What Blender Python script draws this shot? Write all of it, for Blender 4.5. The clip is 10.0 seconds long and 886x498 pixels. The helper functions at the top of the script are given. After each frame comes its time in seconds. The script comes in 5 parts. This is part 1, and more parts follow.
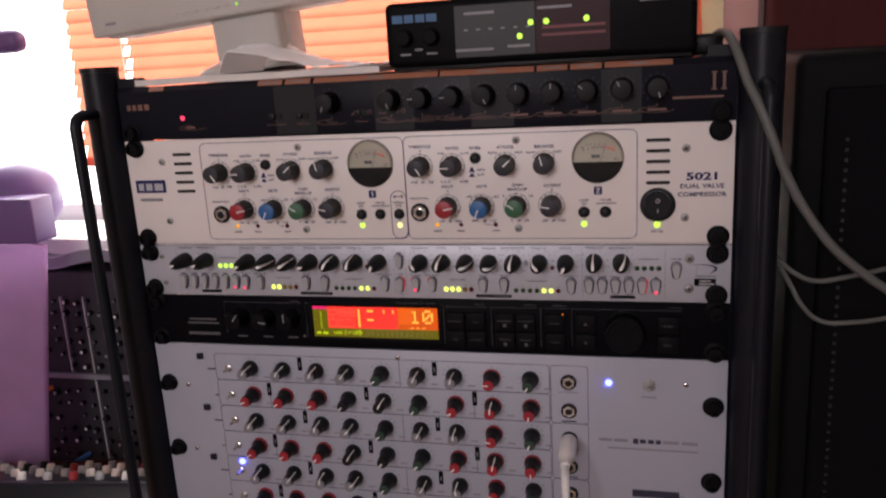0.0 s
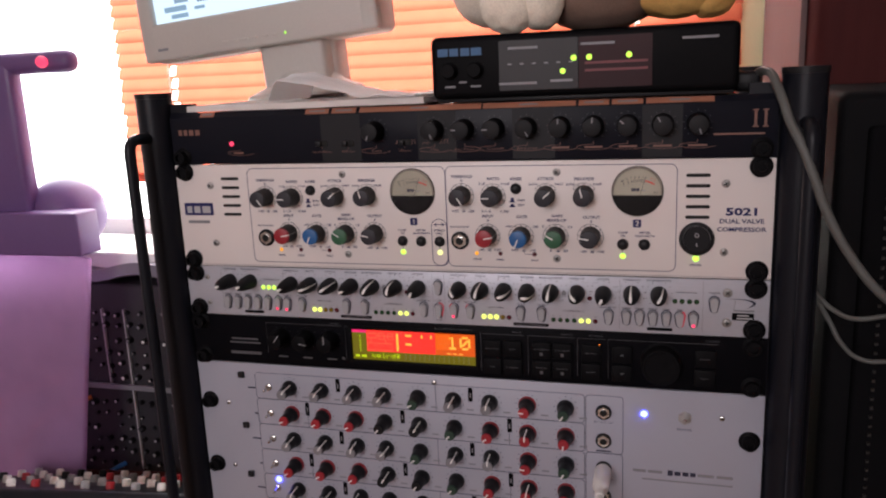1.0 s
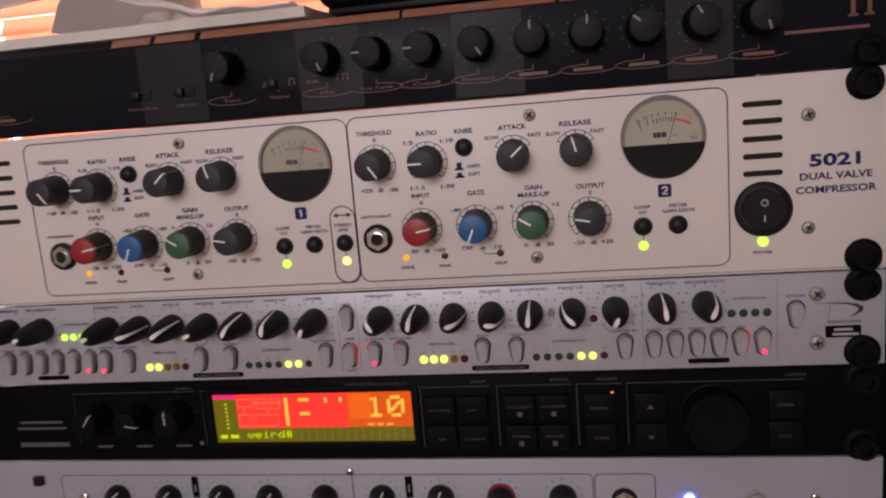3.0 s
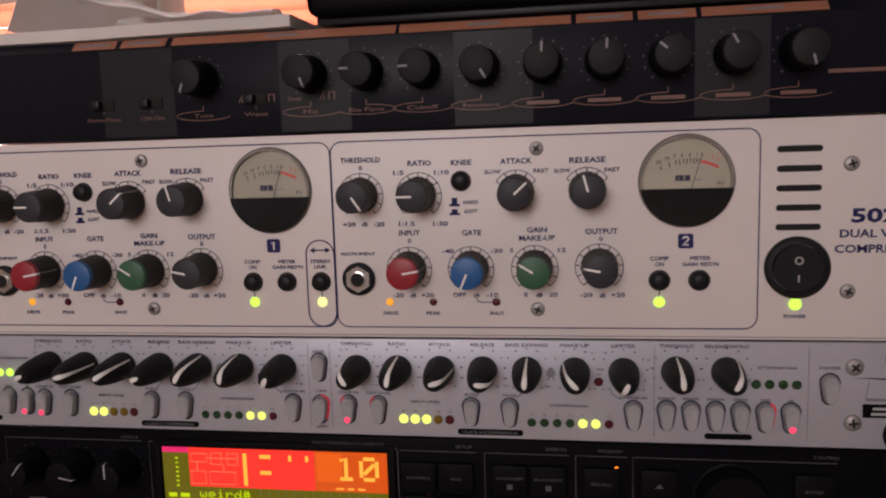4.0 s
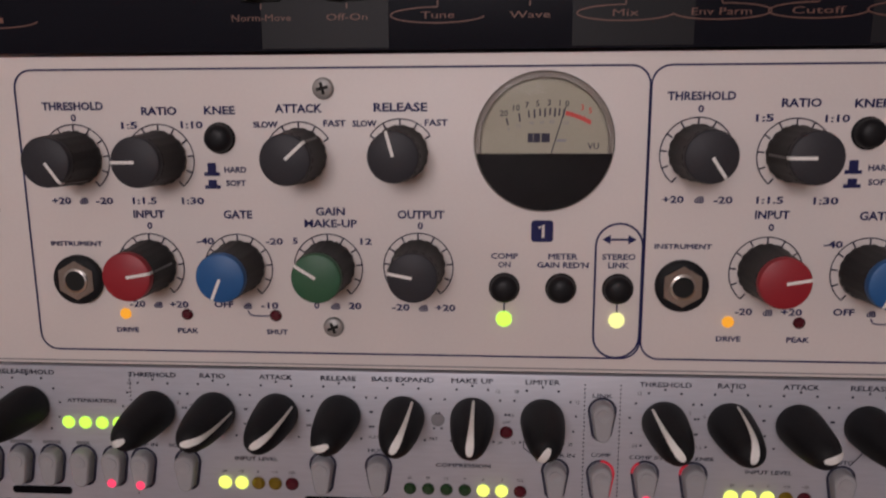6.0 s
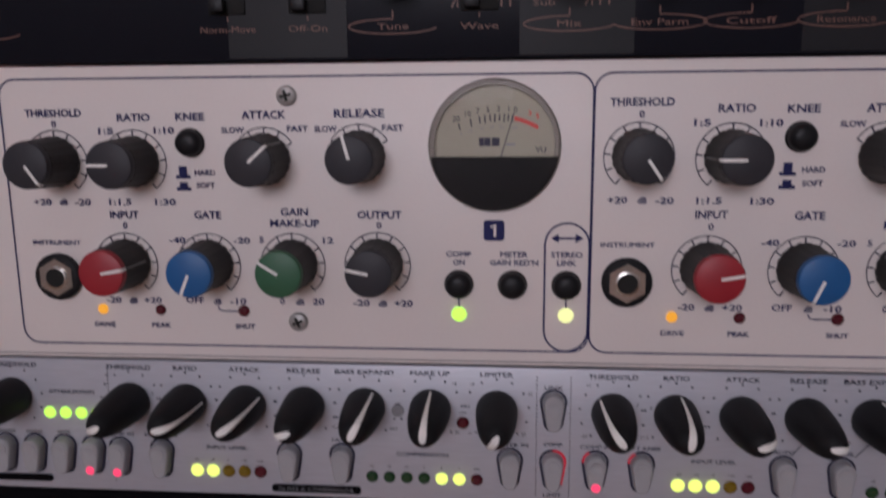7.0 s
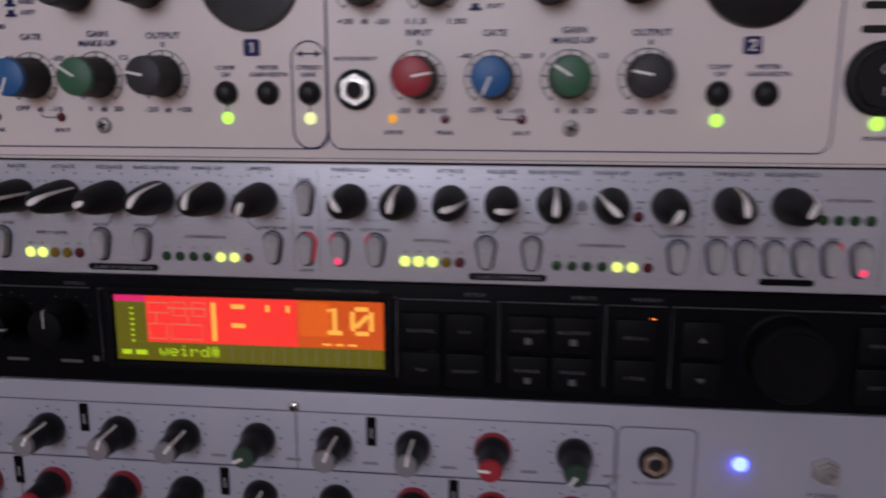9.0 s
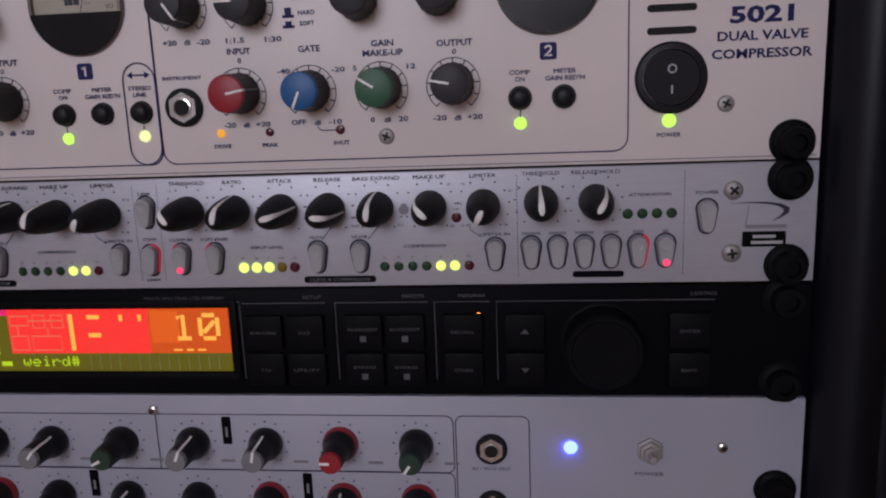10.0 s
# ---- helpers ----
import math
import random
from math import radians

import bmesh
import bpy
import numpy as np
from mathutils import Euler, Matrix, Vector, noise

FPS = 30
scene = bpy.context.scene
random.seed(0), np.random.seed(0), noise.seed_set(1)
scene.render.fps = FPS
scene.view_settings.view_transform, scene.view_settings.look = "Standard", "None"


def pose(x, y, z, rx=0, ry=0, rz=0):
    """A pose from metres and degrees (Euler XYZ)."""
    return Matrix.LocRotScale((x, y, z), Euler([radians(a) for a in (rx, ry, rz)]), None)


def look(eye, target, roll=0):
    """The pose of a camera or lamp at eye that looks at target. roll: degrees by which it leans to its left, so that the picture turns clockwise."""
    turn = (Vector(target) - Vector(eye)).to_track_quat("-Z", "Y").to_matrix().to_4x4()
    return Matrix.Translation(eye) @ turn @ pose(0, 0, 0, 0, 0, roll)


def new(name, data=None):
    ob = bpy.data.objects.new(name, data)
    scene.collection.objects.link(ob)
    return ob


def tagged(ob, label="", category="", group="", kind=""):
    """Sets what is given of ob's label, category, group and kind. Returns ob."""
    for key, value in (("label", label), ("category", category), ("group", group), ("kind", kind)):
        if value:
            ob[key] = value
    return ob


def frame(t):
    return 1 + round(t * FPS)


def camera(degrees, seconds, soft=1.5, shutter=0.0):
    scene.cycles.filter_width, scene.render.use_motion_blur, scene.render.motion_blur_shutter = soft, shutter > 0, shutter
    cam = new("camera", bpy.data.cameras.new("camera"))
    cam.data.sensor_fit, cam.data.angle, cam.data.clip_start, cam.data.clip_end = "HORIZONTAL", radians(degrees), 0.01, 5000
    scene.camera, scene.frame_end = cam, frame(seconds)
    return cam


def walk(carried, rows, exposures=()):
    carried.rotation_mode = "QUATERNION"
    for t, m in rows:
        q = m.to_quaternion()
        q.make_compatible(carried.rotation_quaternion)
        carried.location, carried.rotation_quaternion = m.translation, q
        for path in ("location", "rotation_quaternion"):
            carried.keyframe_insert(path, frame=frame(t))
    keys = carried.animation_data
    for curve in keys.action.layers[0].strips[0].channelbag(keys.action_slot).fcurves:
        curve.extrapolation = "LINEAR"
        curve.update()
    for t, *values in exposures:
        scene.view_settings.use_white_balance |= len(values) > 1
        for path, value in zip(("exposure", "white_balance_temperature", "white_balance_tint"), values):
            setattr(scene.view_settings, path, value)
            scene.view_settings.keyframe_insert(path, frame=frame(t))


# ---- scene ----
cam = camera(59.0, 10.0, soft=2.1, shutter=0.4)
PATH = [
    (0, (0.172, -0.578, 0.941), (-0.299, 1.308, 0.47), -3.3),
    (0.5, (0.171, -0.579, 0.953), (-0.316, 1.314, 0.529), -2.6),
    (1, (0.167, -0.588, 0.953), (-0.377, 1.288, 0.525), -2.5),
    (1.5, (0.17, -0.588, 0.952), (-0.372, 1.288, 0.52), -2.7),
    (2, (0.156, -0.565, 0.93), (-0.321, 1.328, 0.495), -0.1),
    (2.3, (0.143, -0.493, 0.933), (-0.271, 1.427, 0.552), -2.4),
    (2.4, (0.133, -0.467, 0.933), (-0.287, 1.452, 0.556), -4.2),
    (2.5, (0.124, -0.443, 0.918), (-0.278, 1.481, 0.55), -5.1),
    (2.6, (0.116, -0.419, 0.907), (-0.235, 1.513, 0.527), -5.1),
    (2.7, (0.111, -0.402, 0.896), (-0.24, 1.53, 0.519), -5.4),
    (3.8, (0.104, -0.329, 0.878), (-0.209, 1.631, 0.632), -1.8),
    (4, (0.101, -0.324, 0.881), (-0.218, 1.633, 0.626), -1.8),
    (4.5, (0.078, -0.296, 0.872), (-0.22, 1.658, 0.566), -1.9),
    (5, (0.018, -0.26, 0.867), (-0.245, 1.693, 0.525), -2.0),
    (5.5, (-0.037, -0.22, 0.861), (-0.21, 1.726, 0.434), -0.6),
    (5.7, (-0.04, -0.212, 0.868), (-0.18, 1.744, 0.474), -0.3),
    (6.8, (-0.026, -0.219, 0.884), (-0.184, 1.738, 0.504), -0.8),
    (7, (-0.022, -0.223, 0.877), (-0.194, 1.735, 0.512), -0.5),
    (7.5, (-0.013, -0.229, 0.848), (-0.17, 1.722, 0.437), 0.2),
    (8, (-0.014, -0.233, 0.836), (-0.187, 1.716, 0.42), 0.2),
    (8.5, (-0.001, -0.241, 0.835), (-0.177, 1.704, 0.408), 0.2),
    (9, (0.074, -0.281, 0.825), (-0.144, 1.669, 0.435), 0.1),
    (9.5, (0.129, -0.292, 0.829), (-0.115, 1.655, 0.444), -1.4),
    (10, (0.14, -0.288, 0.83), (-0.084, 1.657, 0.425), -2.3),
]
EXPOSURES = [(0.0, 0.07, 6300, 10), (0.5, 0.13, 6250, 10), (1.5, 0.18, 6250, 10), (2.0, 0.12, 6300, 10), (2.7, 0.09, 6350, 10), (3.8, 0.0, 6450, 10), (5.7, -0.13, 6450, 10), (6.8, -0.14, 5750, 10), (10.0, -0.16, 5600, 10)]
SIDE_WATTS, BACK_WATTS, BACKDROP = 46.0, 45.0, 4.0
walk(cam, [(t, look(eye, target, roll)) for t, eye, target, roll in PATH], EXPOSURES)

# ---- daylight ----
world = bpy.data.worlds.new("world")
scene.world = world
world.use_nodes = True
sky = world.node_tree.nodes.new("ShaderNodeTexSky")
sky.sky_type = "NISHITA"
sky.sun_disc = False
sky.sun_elevation, sky.sun_rotation = radians(38), radians(-25)
world.node_tree.nodes["Background"].inputs[1].default_value = 0.15
world.node_tree.links.new(sky.outputs[0], world.node_tree.nodes["Background"].inputs[0])

sun = new("sun", bpy.data.lights.new("sun", "SUN"))
sun.data.energy, sun.data.angle, sun.data.color = 3.0, radians(0.6), (1.0, 0.94, 0.86)
sun.matrix_world = look((-1.2, 4.0, 3.2), (0, 0, 0))


def window_light(name, eye, target, w, h, watts, colour):
    """An area lamp in a window opening, for the sky's light and the added fill."""
    lamp = new(name, bpy.data.lights.new(name, "AREA"))
    lamp.data.shape, lamp.data.size, lamp.data.size_y = "RECTANGLE", w, h
    lamp.data.energy, lamp.data.color = watts, colour
    lamp.matrix_world = look(eye, target)
    return lamp


# Added fill from behind the camera; no source is known there.
window_light("south_window_light", (-0.45, -3.54, 1.72), (-0.05, 0.0, 0.95), 1.25, 1.05, SIDE_WATTS, (1.0, 0.86, 0.84))
window_light("back_window_light", (-0.60, 0.80, 1.35), (-0.60, -1.0, 1.25), 1.7, 1.2, BACK_WATTS, (1.0, 0.95, 0.90))

# ---- materials ----


def material(name, colour, rough=0.5, metal=0.0, grain=0.08, size=180.0, bump=0.0, coat=0.0, stretch=(1, 1, 1), wear=0.06, shine=0.5):
    """A surface with a fine grain and larger, soft unevenness of its colour and gloss."""
    m = bpy.data.materials.new(name)
    m.use_nodes = True
    n, l = m.node_tree.nodes, m.node_tree.links
    p = n["Principled BSDF"]
    p.inputs["Metallic"].default_value = metal
    p.inputs["Coat Weight"].default_value = coat
    p.inputs["Specular IOR Level"].default_value = shine
    co = n.new("ShaderNodeTexCoord")
    mp = n.new("ShaderNodeMapping")
    mp.inputs["Scale"].default_value = stretch
    l.new(co.outputs["Object"], mp.inputs["Vector"])
    fine, broad = n.new("ShaderNodeTexNoise"), n.new("ShaderNodeTexNoise")
    fine.inputs["Scale"].default_value, fine.inputs["Detail"].default_value = size * 6, 3
    broad.inputs["Scale"].default_value, broad.inputs["Detail"].default_value = size / 9, 5
    info = n.new("ShaderNodeObjectInfo")
    for t in (fine, broad):
        l.new(mp.outputs[0], t.inputs["Vector"])
    a = n.new("ShaderNodeMath"); a.operation = "MULTIPLY_ADD"
    l.new(fine.outputs[0], a.inputs[0]); a.inputs[1].default_value, a.inputs[2].default_value = grain * 2, 1 - grain - wear
    b = n.new("ShaderNodeMath"); b.operation = "MULTIPLY_ADD"
    l.new(broad.outputs[0], b.inputs[0]); b.inputs[1].default_value = wear * 2
    l.new(a.outputs[0], b.inputs[2])
    c = n.new("ShaderNodeMath"); c.operation = "MULTIPLY_ADD"
    l.new(info.outputs["Random"], c.inputs[0]); c.inputs[1].default_value = 0.05
    l.new(b.outputs[0], c.inputs[2])
    mix = n.new("ShaderNodeVectorMath"); mix.operation = "SCALE"
    mix.inputs[0].default_value = colour[:3]
    l.new(c.outputs[0], mix.inputs["Scale"])
    l.new(mix.outputs[0], p.inputs["Base Color"])
    r = n.new("ShaderNodeMath"); r.operation = "MULTIPLY_ADD"
    l.new(broad.outputs[0], r.inputs[0]); r.inputs[1].default_value, r.inputs[2].default_value = 0.16, rough - 0.08
    l.new(r.outputs[0], p.inputs["Roughness"])
    if bump:
        bp = n.new("ShaderNodeBump")
        bp.inputs["Strength"].default_value, bp.inputs["Distance"].default_value = 0.5, bump
        l.new(fine.outputs[0], bp.inputs["Height"])
        l.new(bp.outputs[0], p.inputs["Normal"])
    return m


def glow(name, colour, strength, body=(0.02, 0.02, 0.02)):
    m = bpy.data.materials.new(name)
    m.use_nodes = True
    p = m.node_tree.nodes["Principled BSDF"]
    p.inputs["Base Color"].default_value = (*body, 1)
    p.inputs["Roughness"].default_value = 0.4
    p.inputs["Specular IOR Level"].default_value = 0.05
    p.inputs["Emission Color"].default_value = (*colour, 1)
    p.inputs["Emission Strength"].default_value = strength
    return m


def sheer(name, colour, through_part, clear=0.0, rough=0.6):
    """Thin cloth, paper or plastic that lets light through."""
    m = bpy.data.materials.new(name)
    m.use_nodes = True
    n, l = m.node_tree.nodes, m.node_tree.links
    n.remove(n["Principled BSDF"])
    d, t, mx = n.new("ShaderNodeBsdfDiffuse"), n.new("ShaderNodeBsdfTranslucent"), n.new("ShaderNodeMixShader")
    noise_t, ramp = n.new("ShaderNodeTexNoise"), n.new("ShaderNodeVectorMath")
    noise_t.inputs["Scale"].default_value = 14
    co, mul = n.new("ShaderNodeTexCoord"), n.new("ShaderNodeMath")
    l.new(co.outputs["Object"], noise_t.inputs["Vector"])
    mul.operation = "MULTIPLY_ADD"; mul.inputs[1].default_value, mul.inputs[2].default_value = 0.3, 0.85
    l.new(noise_t.outputs[0], mul.inputs[0])
    ramp.operation = "SCALE"; ramp.inputs[0].default_value = colour
    l.new(mul.outputs[0], ramp.inputs["Scale"])
    for s in (d, t):
        l.new(ramp.outputs[0], s.inputs["Color"])
    mx.inputs[0].default_value = through_part
    l.new(d.outputs[0], mx.inputs[1]); l.new(t.outputs[0], mx.inputs[2])
    out = n["Material Output"]
    if clear:
        tr, m2 = n.new("ShaderNodeBsdfTransparent"), n.new("ShaderNodeMixShader")
        tr.inputs[0].default_value = (*[min(1, 0.35 + c) for c in colour], 1)
        m2.inputs[0].default_value = clear
        l.new(mx.outputs[0], m2.inputs[1]); l.new(tr.outputs[0], m2.inputs[2])
        l.new(m2.outputs[0], out.inputs[0])
    else:
        l.new(mx.outputs[0], out.inputs[0])
    return m


IVORY = material("ivory_paint", (0.77, 0.72, 0.70), 0.42, grain=0.03, bump=0.00004, wear=0.04)
SILVER = material("brushed_silver", (0.49, 0.50, 0.56), 0.42, 0.25, grain=0.10, stretch=(0.12, 1, 1), bump=0.00003)
GREY_PAINT = material("pale_grey_paint", (0.37, 0.38, 0.45), 0.45, 0.1, grain=0.05, bump=0.00004)
BLACK_PANEL = material("black_anodised", (0.004, 0.004, 0.0055), 0.42, grain=0.15, bump=0.00003, shine=0.04)
DARK_BLUE_PANEL = material("blue_black_panel", (0.009, 0.0095, 0.015), 0.36, grain=0.15, shine=0.10)
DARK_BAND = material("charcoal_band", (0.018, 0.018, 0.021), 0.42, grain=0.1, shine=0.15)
BLACK_PLASTIC = material("black_plastic", (0.011, 0.011, 0.013), 0.40, grain=0.12, bump=0.00005, shine=0.22)
GREY_CAP = material("charcoal_plastic", (0.035, 0.035, 0.042), 0.45, grain=0.1, shine=0.25)
SOFT_BLACK = material("matt_black_plastic", (0.012, 0.012, 0.014), 0.55, grain=0.14, bump=0.00005, shine=0.18)
KNOB_BODY = material("worn_black_plastic", (0.020, 0.019, 0.020), 0.5, grain=0.3, size=120, bump=0.00006, wear=0.25, shine=0.25)
DARK_CAP = material("dark_grey_plastic", (0.013, 0.013, 0.015), 0.55, grain=0.1, shine=0.2)
RED_CAP = material("red_plastic", (0.30, 0.015, 0.026), 0.42, grain=0.06)
BLUE_CAP = material("blue_plastic", (0.014, 0.10, 0.29), 0.42, grain=0.06)
GREEN_CAP = material("green_plastic", (0.030, 0.11, 0.055), 0.45, grain=0.06)
DARK_GREEN_CAP = material("dark_green_plastic", (0.018, 0.045, 0.030), 0.45, grain=0.08)
LIGHT_CAP = material("grey_plastic", (0.20, 0.20, 0.22), 0.42, grain=0.08)
SIDE_LINE = material("worn_grey_line", (0.16, 0.16, 0.16), 0.6, grain=0.2)
DIM_INK = material("dim_grey_print", (0.085, 0.085, 0.095), 0.5, grain=0.1)
WHITE_LINE = material("white_line", (0.82, 0.82, 0.80), 0.5, grain=0.04)
NAVY = material("navy_print", (0.018, 0.020, 0.10), 0.5, grain=0.1, shine=0.2)
INK = material("dark_print", (0.035, 0.035, 0.06), 0.5, grain=0.1, shine=0.2)
GREY_INK = material("grey_print", (0.22, 0.22, 0.24), 0.5, grain=0.1)
PALE_INK = material("pale_print", (0.42, 0.42, 0.44), 0.5, grain=0.1)
ORANGE_INK = material("orange_print", (0.17, 0.08, 0.06), 0.5, grain=0.1)
STRIP_INK = material("salmon_strip", (0.34, 0.145, 0.09), 0.5, grain=0.06)
WHEEL_BLACK = material("rubbed_black", (0.005, 0.005, 0.006), 0.5, grain=0.15, shine=0.06)
SLOT = material("dark_slot", (0.006, 0.006, 0.006), 0.8)
CHROME = material("nickel", (0.62, 0.60, 0.57), 0.24, 1.0, grain=0.05)
STEEL = material("zinc_steel", (0.36, 0.35, 0.34), 0.5, 0.6, grain=0.08)
BLACK_STEEL = material("black_powder_coat", (0.0068, 0.0078, 0.0122), 0.38, 0.0, grain=0.2, bump=0.00006, shine=0.22)
BUTTON_GREY = material("pale_button", (0.36, 0.36, 0.38), 0.5, grain=0.05)
# Cream dial, with the shade under the meter glass in its colour.
DIAL = material("shaded_cream_dial", (0.33, 0.31, 0.24), 0.55, grain=0.04)
METER_BLACK = material("meter_black", (0.010, 0.009, 0.010), 0.22, coat=0.0, shine=0.16)
METER_RIM = material("beige_meter_rim", (0.17, 0.15, 0.125), 0.4, grain=0.06, wear=0.2)
DIAL_RED = material("dial_red", (0.55, 0.05, 0.04), 0.5)
GREEN_ON = glow("green_led_lit", (0.60, 1.0, 0.09), 1.4)
LIME_ON = glow("lime_led_lit", (0.92, 1.0, 0.16), 1.4)
PALE_ON = glow("pale_led_lit", (1.0, 0.95, 0.35), 1.2)
RED_ON = glow("red_led_lit", (1.0, 0.06, 0.14), 1.3)
RED_DIM = glow("red_rim_glow", (0.8, 0.03, 0.06), 0.5)
ORANGE_ON = glow("orange_led_lit", (1.0, 0.22, 0.02), 4)
BLUE_ON = glow("blue_led_lit", (0.07, 0.08, 1.0), 13)
AMBER_ON = glow("amber_led_lit", (1.0, 0.40, 0.03), 1.0)
AMBER_OFF = material("amber_led_unlit", (0.20, 0.13, 0.01), 0.25)
GREEN_OFF = material("green_led_unlit", (0.018, 0.055, 0.020), 0.25)
RED_OFF = material("red_led_unlit", (0.085, 0.008, 0.016), 0.25)
LCD_RED = glow("lcd_red", (1.0, 0.032, 0.02), 1.4)
LCD_ORANGE = glow("lcd_orange", (0.82, 0.095, 0.002), 1.1)
LCD_ORANGE_PALE = glow("lcd_pale_orange", (0.95, 0.13, 0.004), 1.15)
LCD_OLIVE = glow("lcd_olive", (0.19, 0.155, 0.0), 0.85)
LCD_PINK = glow("lcd_magenta", (0.95, 0.02, 0.16), 1.1)
LCD_LINE = glow("lcd_line", (1.0, 0.22, 0.10), 1.0)
LCD_DIGIT = glow("lcd_digit", (1.0, 0.42, 0.05), 1.5)
LCD_LIME = glow("lcd_lime", (0.60, 0.80, 0.0), 1.2)

# ---- mesh tools; lengths in millimetres, x right, z up, out towards the room ----
MM = 0.001


def finish(bm, smooth=True):
    bmesh.ops.recalc_face_normals(bm, faces=bm.faces)
    me = bpy.data.meshes.new("mesh")
    bm.to_mesh(me)
    bm.free()
    if smooth:
        me.shade_smooth()
        me.set_sharp_from_angle(angle=radians(35))
    return me




def part(name, mesh, mat, parent, label="", at=(0, 0, 0), turn=0.0):
    """Links a mesh as one object under a thing or a part, at millimetres (x, z, out), turned clockwise by degrees."""
    if isinstance(mesh, bmesh.types.BMesh):
        mesh = finish(mesh)
    if mesh.materials and mesh.materials[0] != mat:
        mesh = mesh.copy()
        mesh.materials.clear()
    if not mesh.materials:
        mesh.materials.append(mat)
    ob = new(name, mesh)
    ob.parent = parent
    ob.location = (at[0] * MM, -at[2] * MM, at[1] * MM)
    ob.rotation_euler = (0, radians(turn), 0)
    if label:
        tagged(ob, label)
    if name in ("dial_scale", "dotted_line"):
        tagged(ob, kind="stuff")
    return ob


def thing(name, label, category, at=(0, 0, 0), group="", kind="", turn=(0, 0, 0)):
    ob = new(name)
    ob.empty_display_size = 0.05
    ob.location = at
    ob.rotation_euler = [radians(a) for a in turn]
    return tagged(ob, label, category, group, kind)


def lathe(profile, seg=28, flutes=0.0):
    """A turned body: profile of (radius, out), axis along out."""
    bm = bmesh.new()
    rings = []
    for r, o in profile:
        if r < 1e-6:
            rings.append([bm.verts.new((0, -o * MM, 0))])
        else:
            f = [r * (1 - flutes * (i % 3 == 2)) for i in range(seg)]
            rings.append([bm.verts.new((f[i] * MM * math.sin(2 * math.pi * i / seg), -o * MM, f[i] * MM * math.cos(2 * math.pi * i / seg))) for i in range(seg)])
    for a, b in zip(rings, rings[1:]):
        for i in range(seg):
            j = (i + 1) % seg
            if len(a) == 1 and len(b) == 1:
                continue
            if len(b) == 1:
                bm.faces.new((a[i], a[j], b[0]))
            elif len(a) == 1:
                bm.faces.new((a[0], b[j], b[i]))
            else:
                bm.faces.new((a[i], a[j], b[j], b[i]))
    return bm


def block(w, h, o0, o1, bevel=0.0, cx=0.0, cz=0.0, seg=2):
    """A box w by h, from o0 to o1 outwards, its edges rounded."""
    bm = bmesh.new()
    bmesh.ops.create_cube(bm, size=1, matrix=Matrix.Translation((cx * MM, -(o0 + o1) / 2 * MM, cz * MM)) @ Matrix.Diagonal((w * MM, (o1 - o0) * MM, h * MM, 1)))
    if bevel:
        bmesh.ops.bevel(bm, geom=bm.edges[:], offset=bevel * MM, segments=seg, affect="EDGES", profile=0.5)
    return bm


def outline(points, width, o=0.2, closed=False):
    """A flat printed line of that width along points (x, z)."""
    bm = bmesh.new()
    n = len(points)
    sides = []
    for i, p in enumerate(points):
        a = points[i - 1] if i or closed else p
        b = points[(i + 1) % n] if i < n - 1 or closed else p
        d = Vector((b[0] - a[0], b[1] - a[1]))
        d = d.normalized() if d.length else Vector((1, 0))
        sides.append([bm.verts.new(((p[0] + s * d.y * width / 2) * MM, -o * MM, (p[1] - s * d.x * width / 2) * MM)) for s in (-1, 1)])
    for i in range(n if closed else n - 1):
        a, b = sides[i], sides[(i + 1) % n]
        bm.faces.new((a[0], a[1], b[1], b[0]))
    return bm


def rounded(x0, x1, z0, z1, r, step=6):
    pts = []
    for cx, cz, a0 in ((x1 - r, z1 - r, 0), (x1 - r, z0 + r, 90), (x0 + r, z0 + r, 180), (x0 + r, z1 - r, 270)):
        for i in range(step + 1):
            a = radians(a0 + 90 * i / step)
            pts.append((cx + r * math.sin(a), cz + r * math.cos(a)))
    return pts


def plate(points, o0, o1):
    """A flat plate of any outline (x, z), from o0 to o1 outwards."""
    bm = bmesh.new()
    back = [bm.verts.new((x * MM, -o0 * MM, z * MM)) for x, z in points]
    front = [bm.verts.new((x * MM, -o1 * MM, z * MM)) for x, z in points]
    bm.faces.new(front)
    bm.faces.new(back[::-1])
    for i in range(len(points)):
        j = (i + 1) % len(points)
        bm.faces.new((back[i], back[j], front[j], front[i]))
    return bm


def merge(*bms):
    out = bmesh.new()
    for b in bms:
        me = bpy.data.meshes.new("t")
        b.to_mesh(me)
        b.free()
        out.from_mesh(me)
        bpy.data.meshes.remove(me)
    return out


def ribbon(path, w0, w1):
    """A painted line over a knob: path of (radius, out) along its top, w0 wide at the start and w1 at the end."""
    bm = bmesh.new()
    rows = []
    for i, (r, o) in enumerate(path):
        w = w0 + (w1 - w0) * i / (len(path) - 1)
        rows.append([bm.verts.new((s * w / 2 * MM, -o * MM, r * MM)) for s in (-1, 1)])
    for a, b in zip(rows, rows[1:]):
        bm.faces.new((a[0], a[1], b[1], b[0]))
    return bm


FONT_CACHE = {}


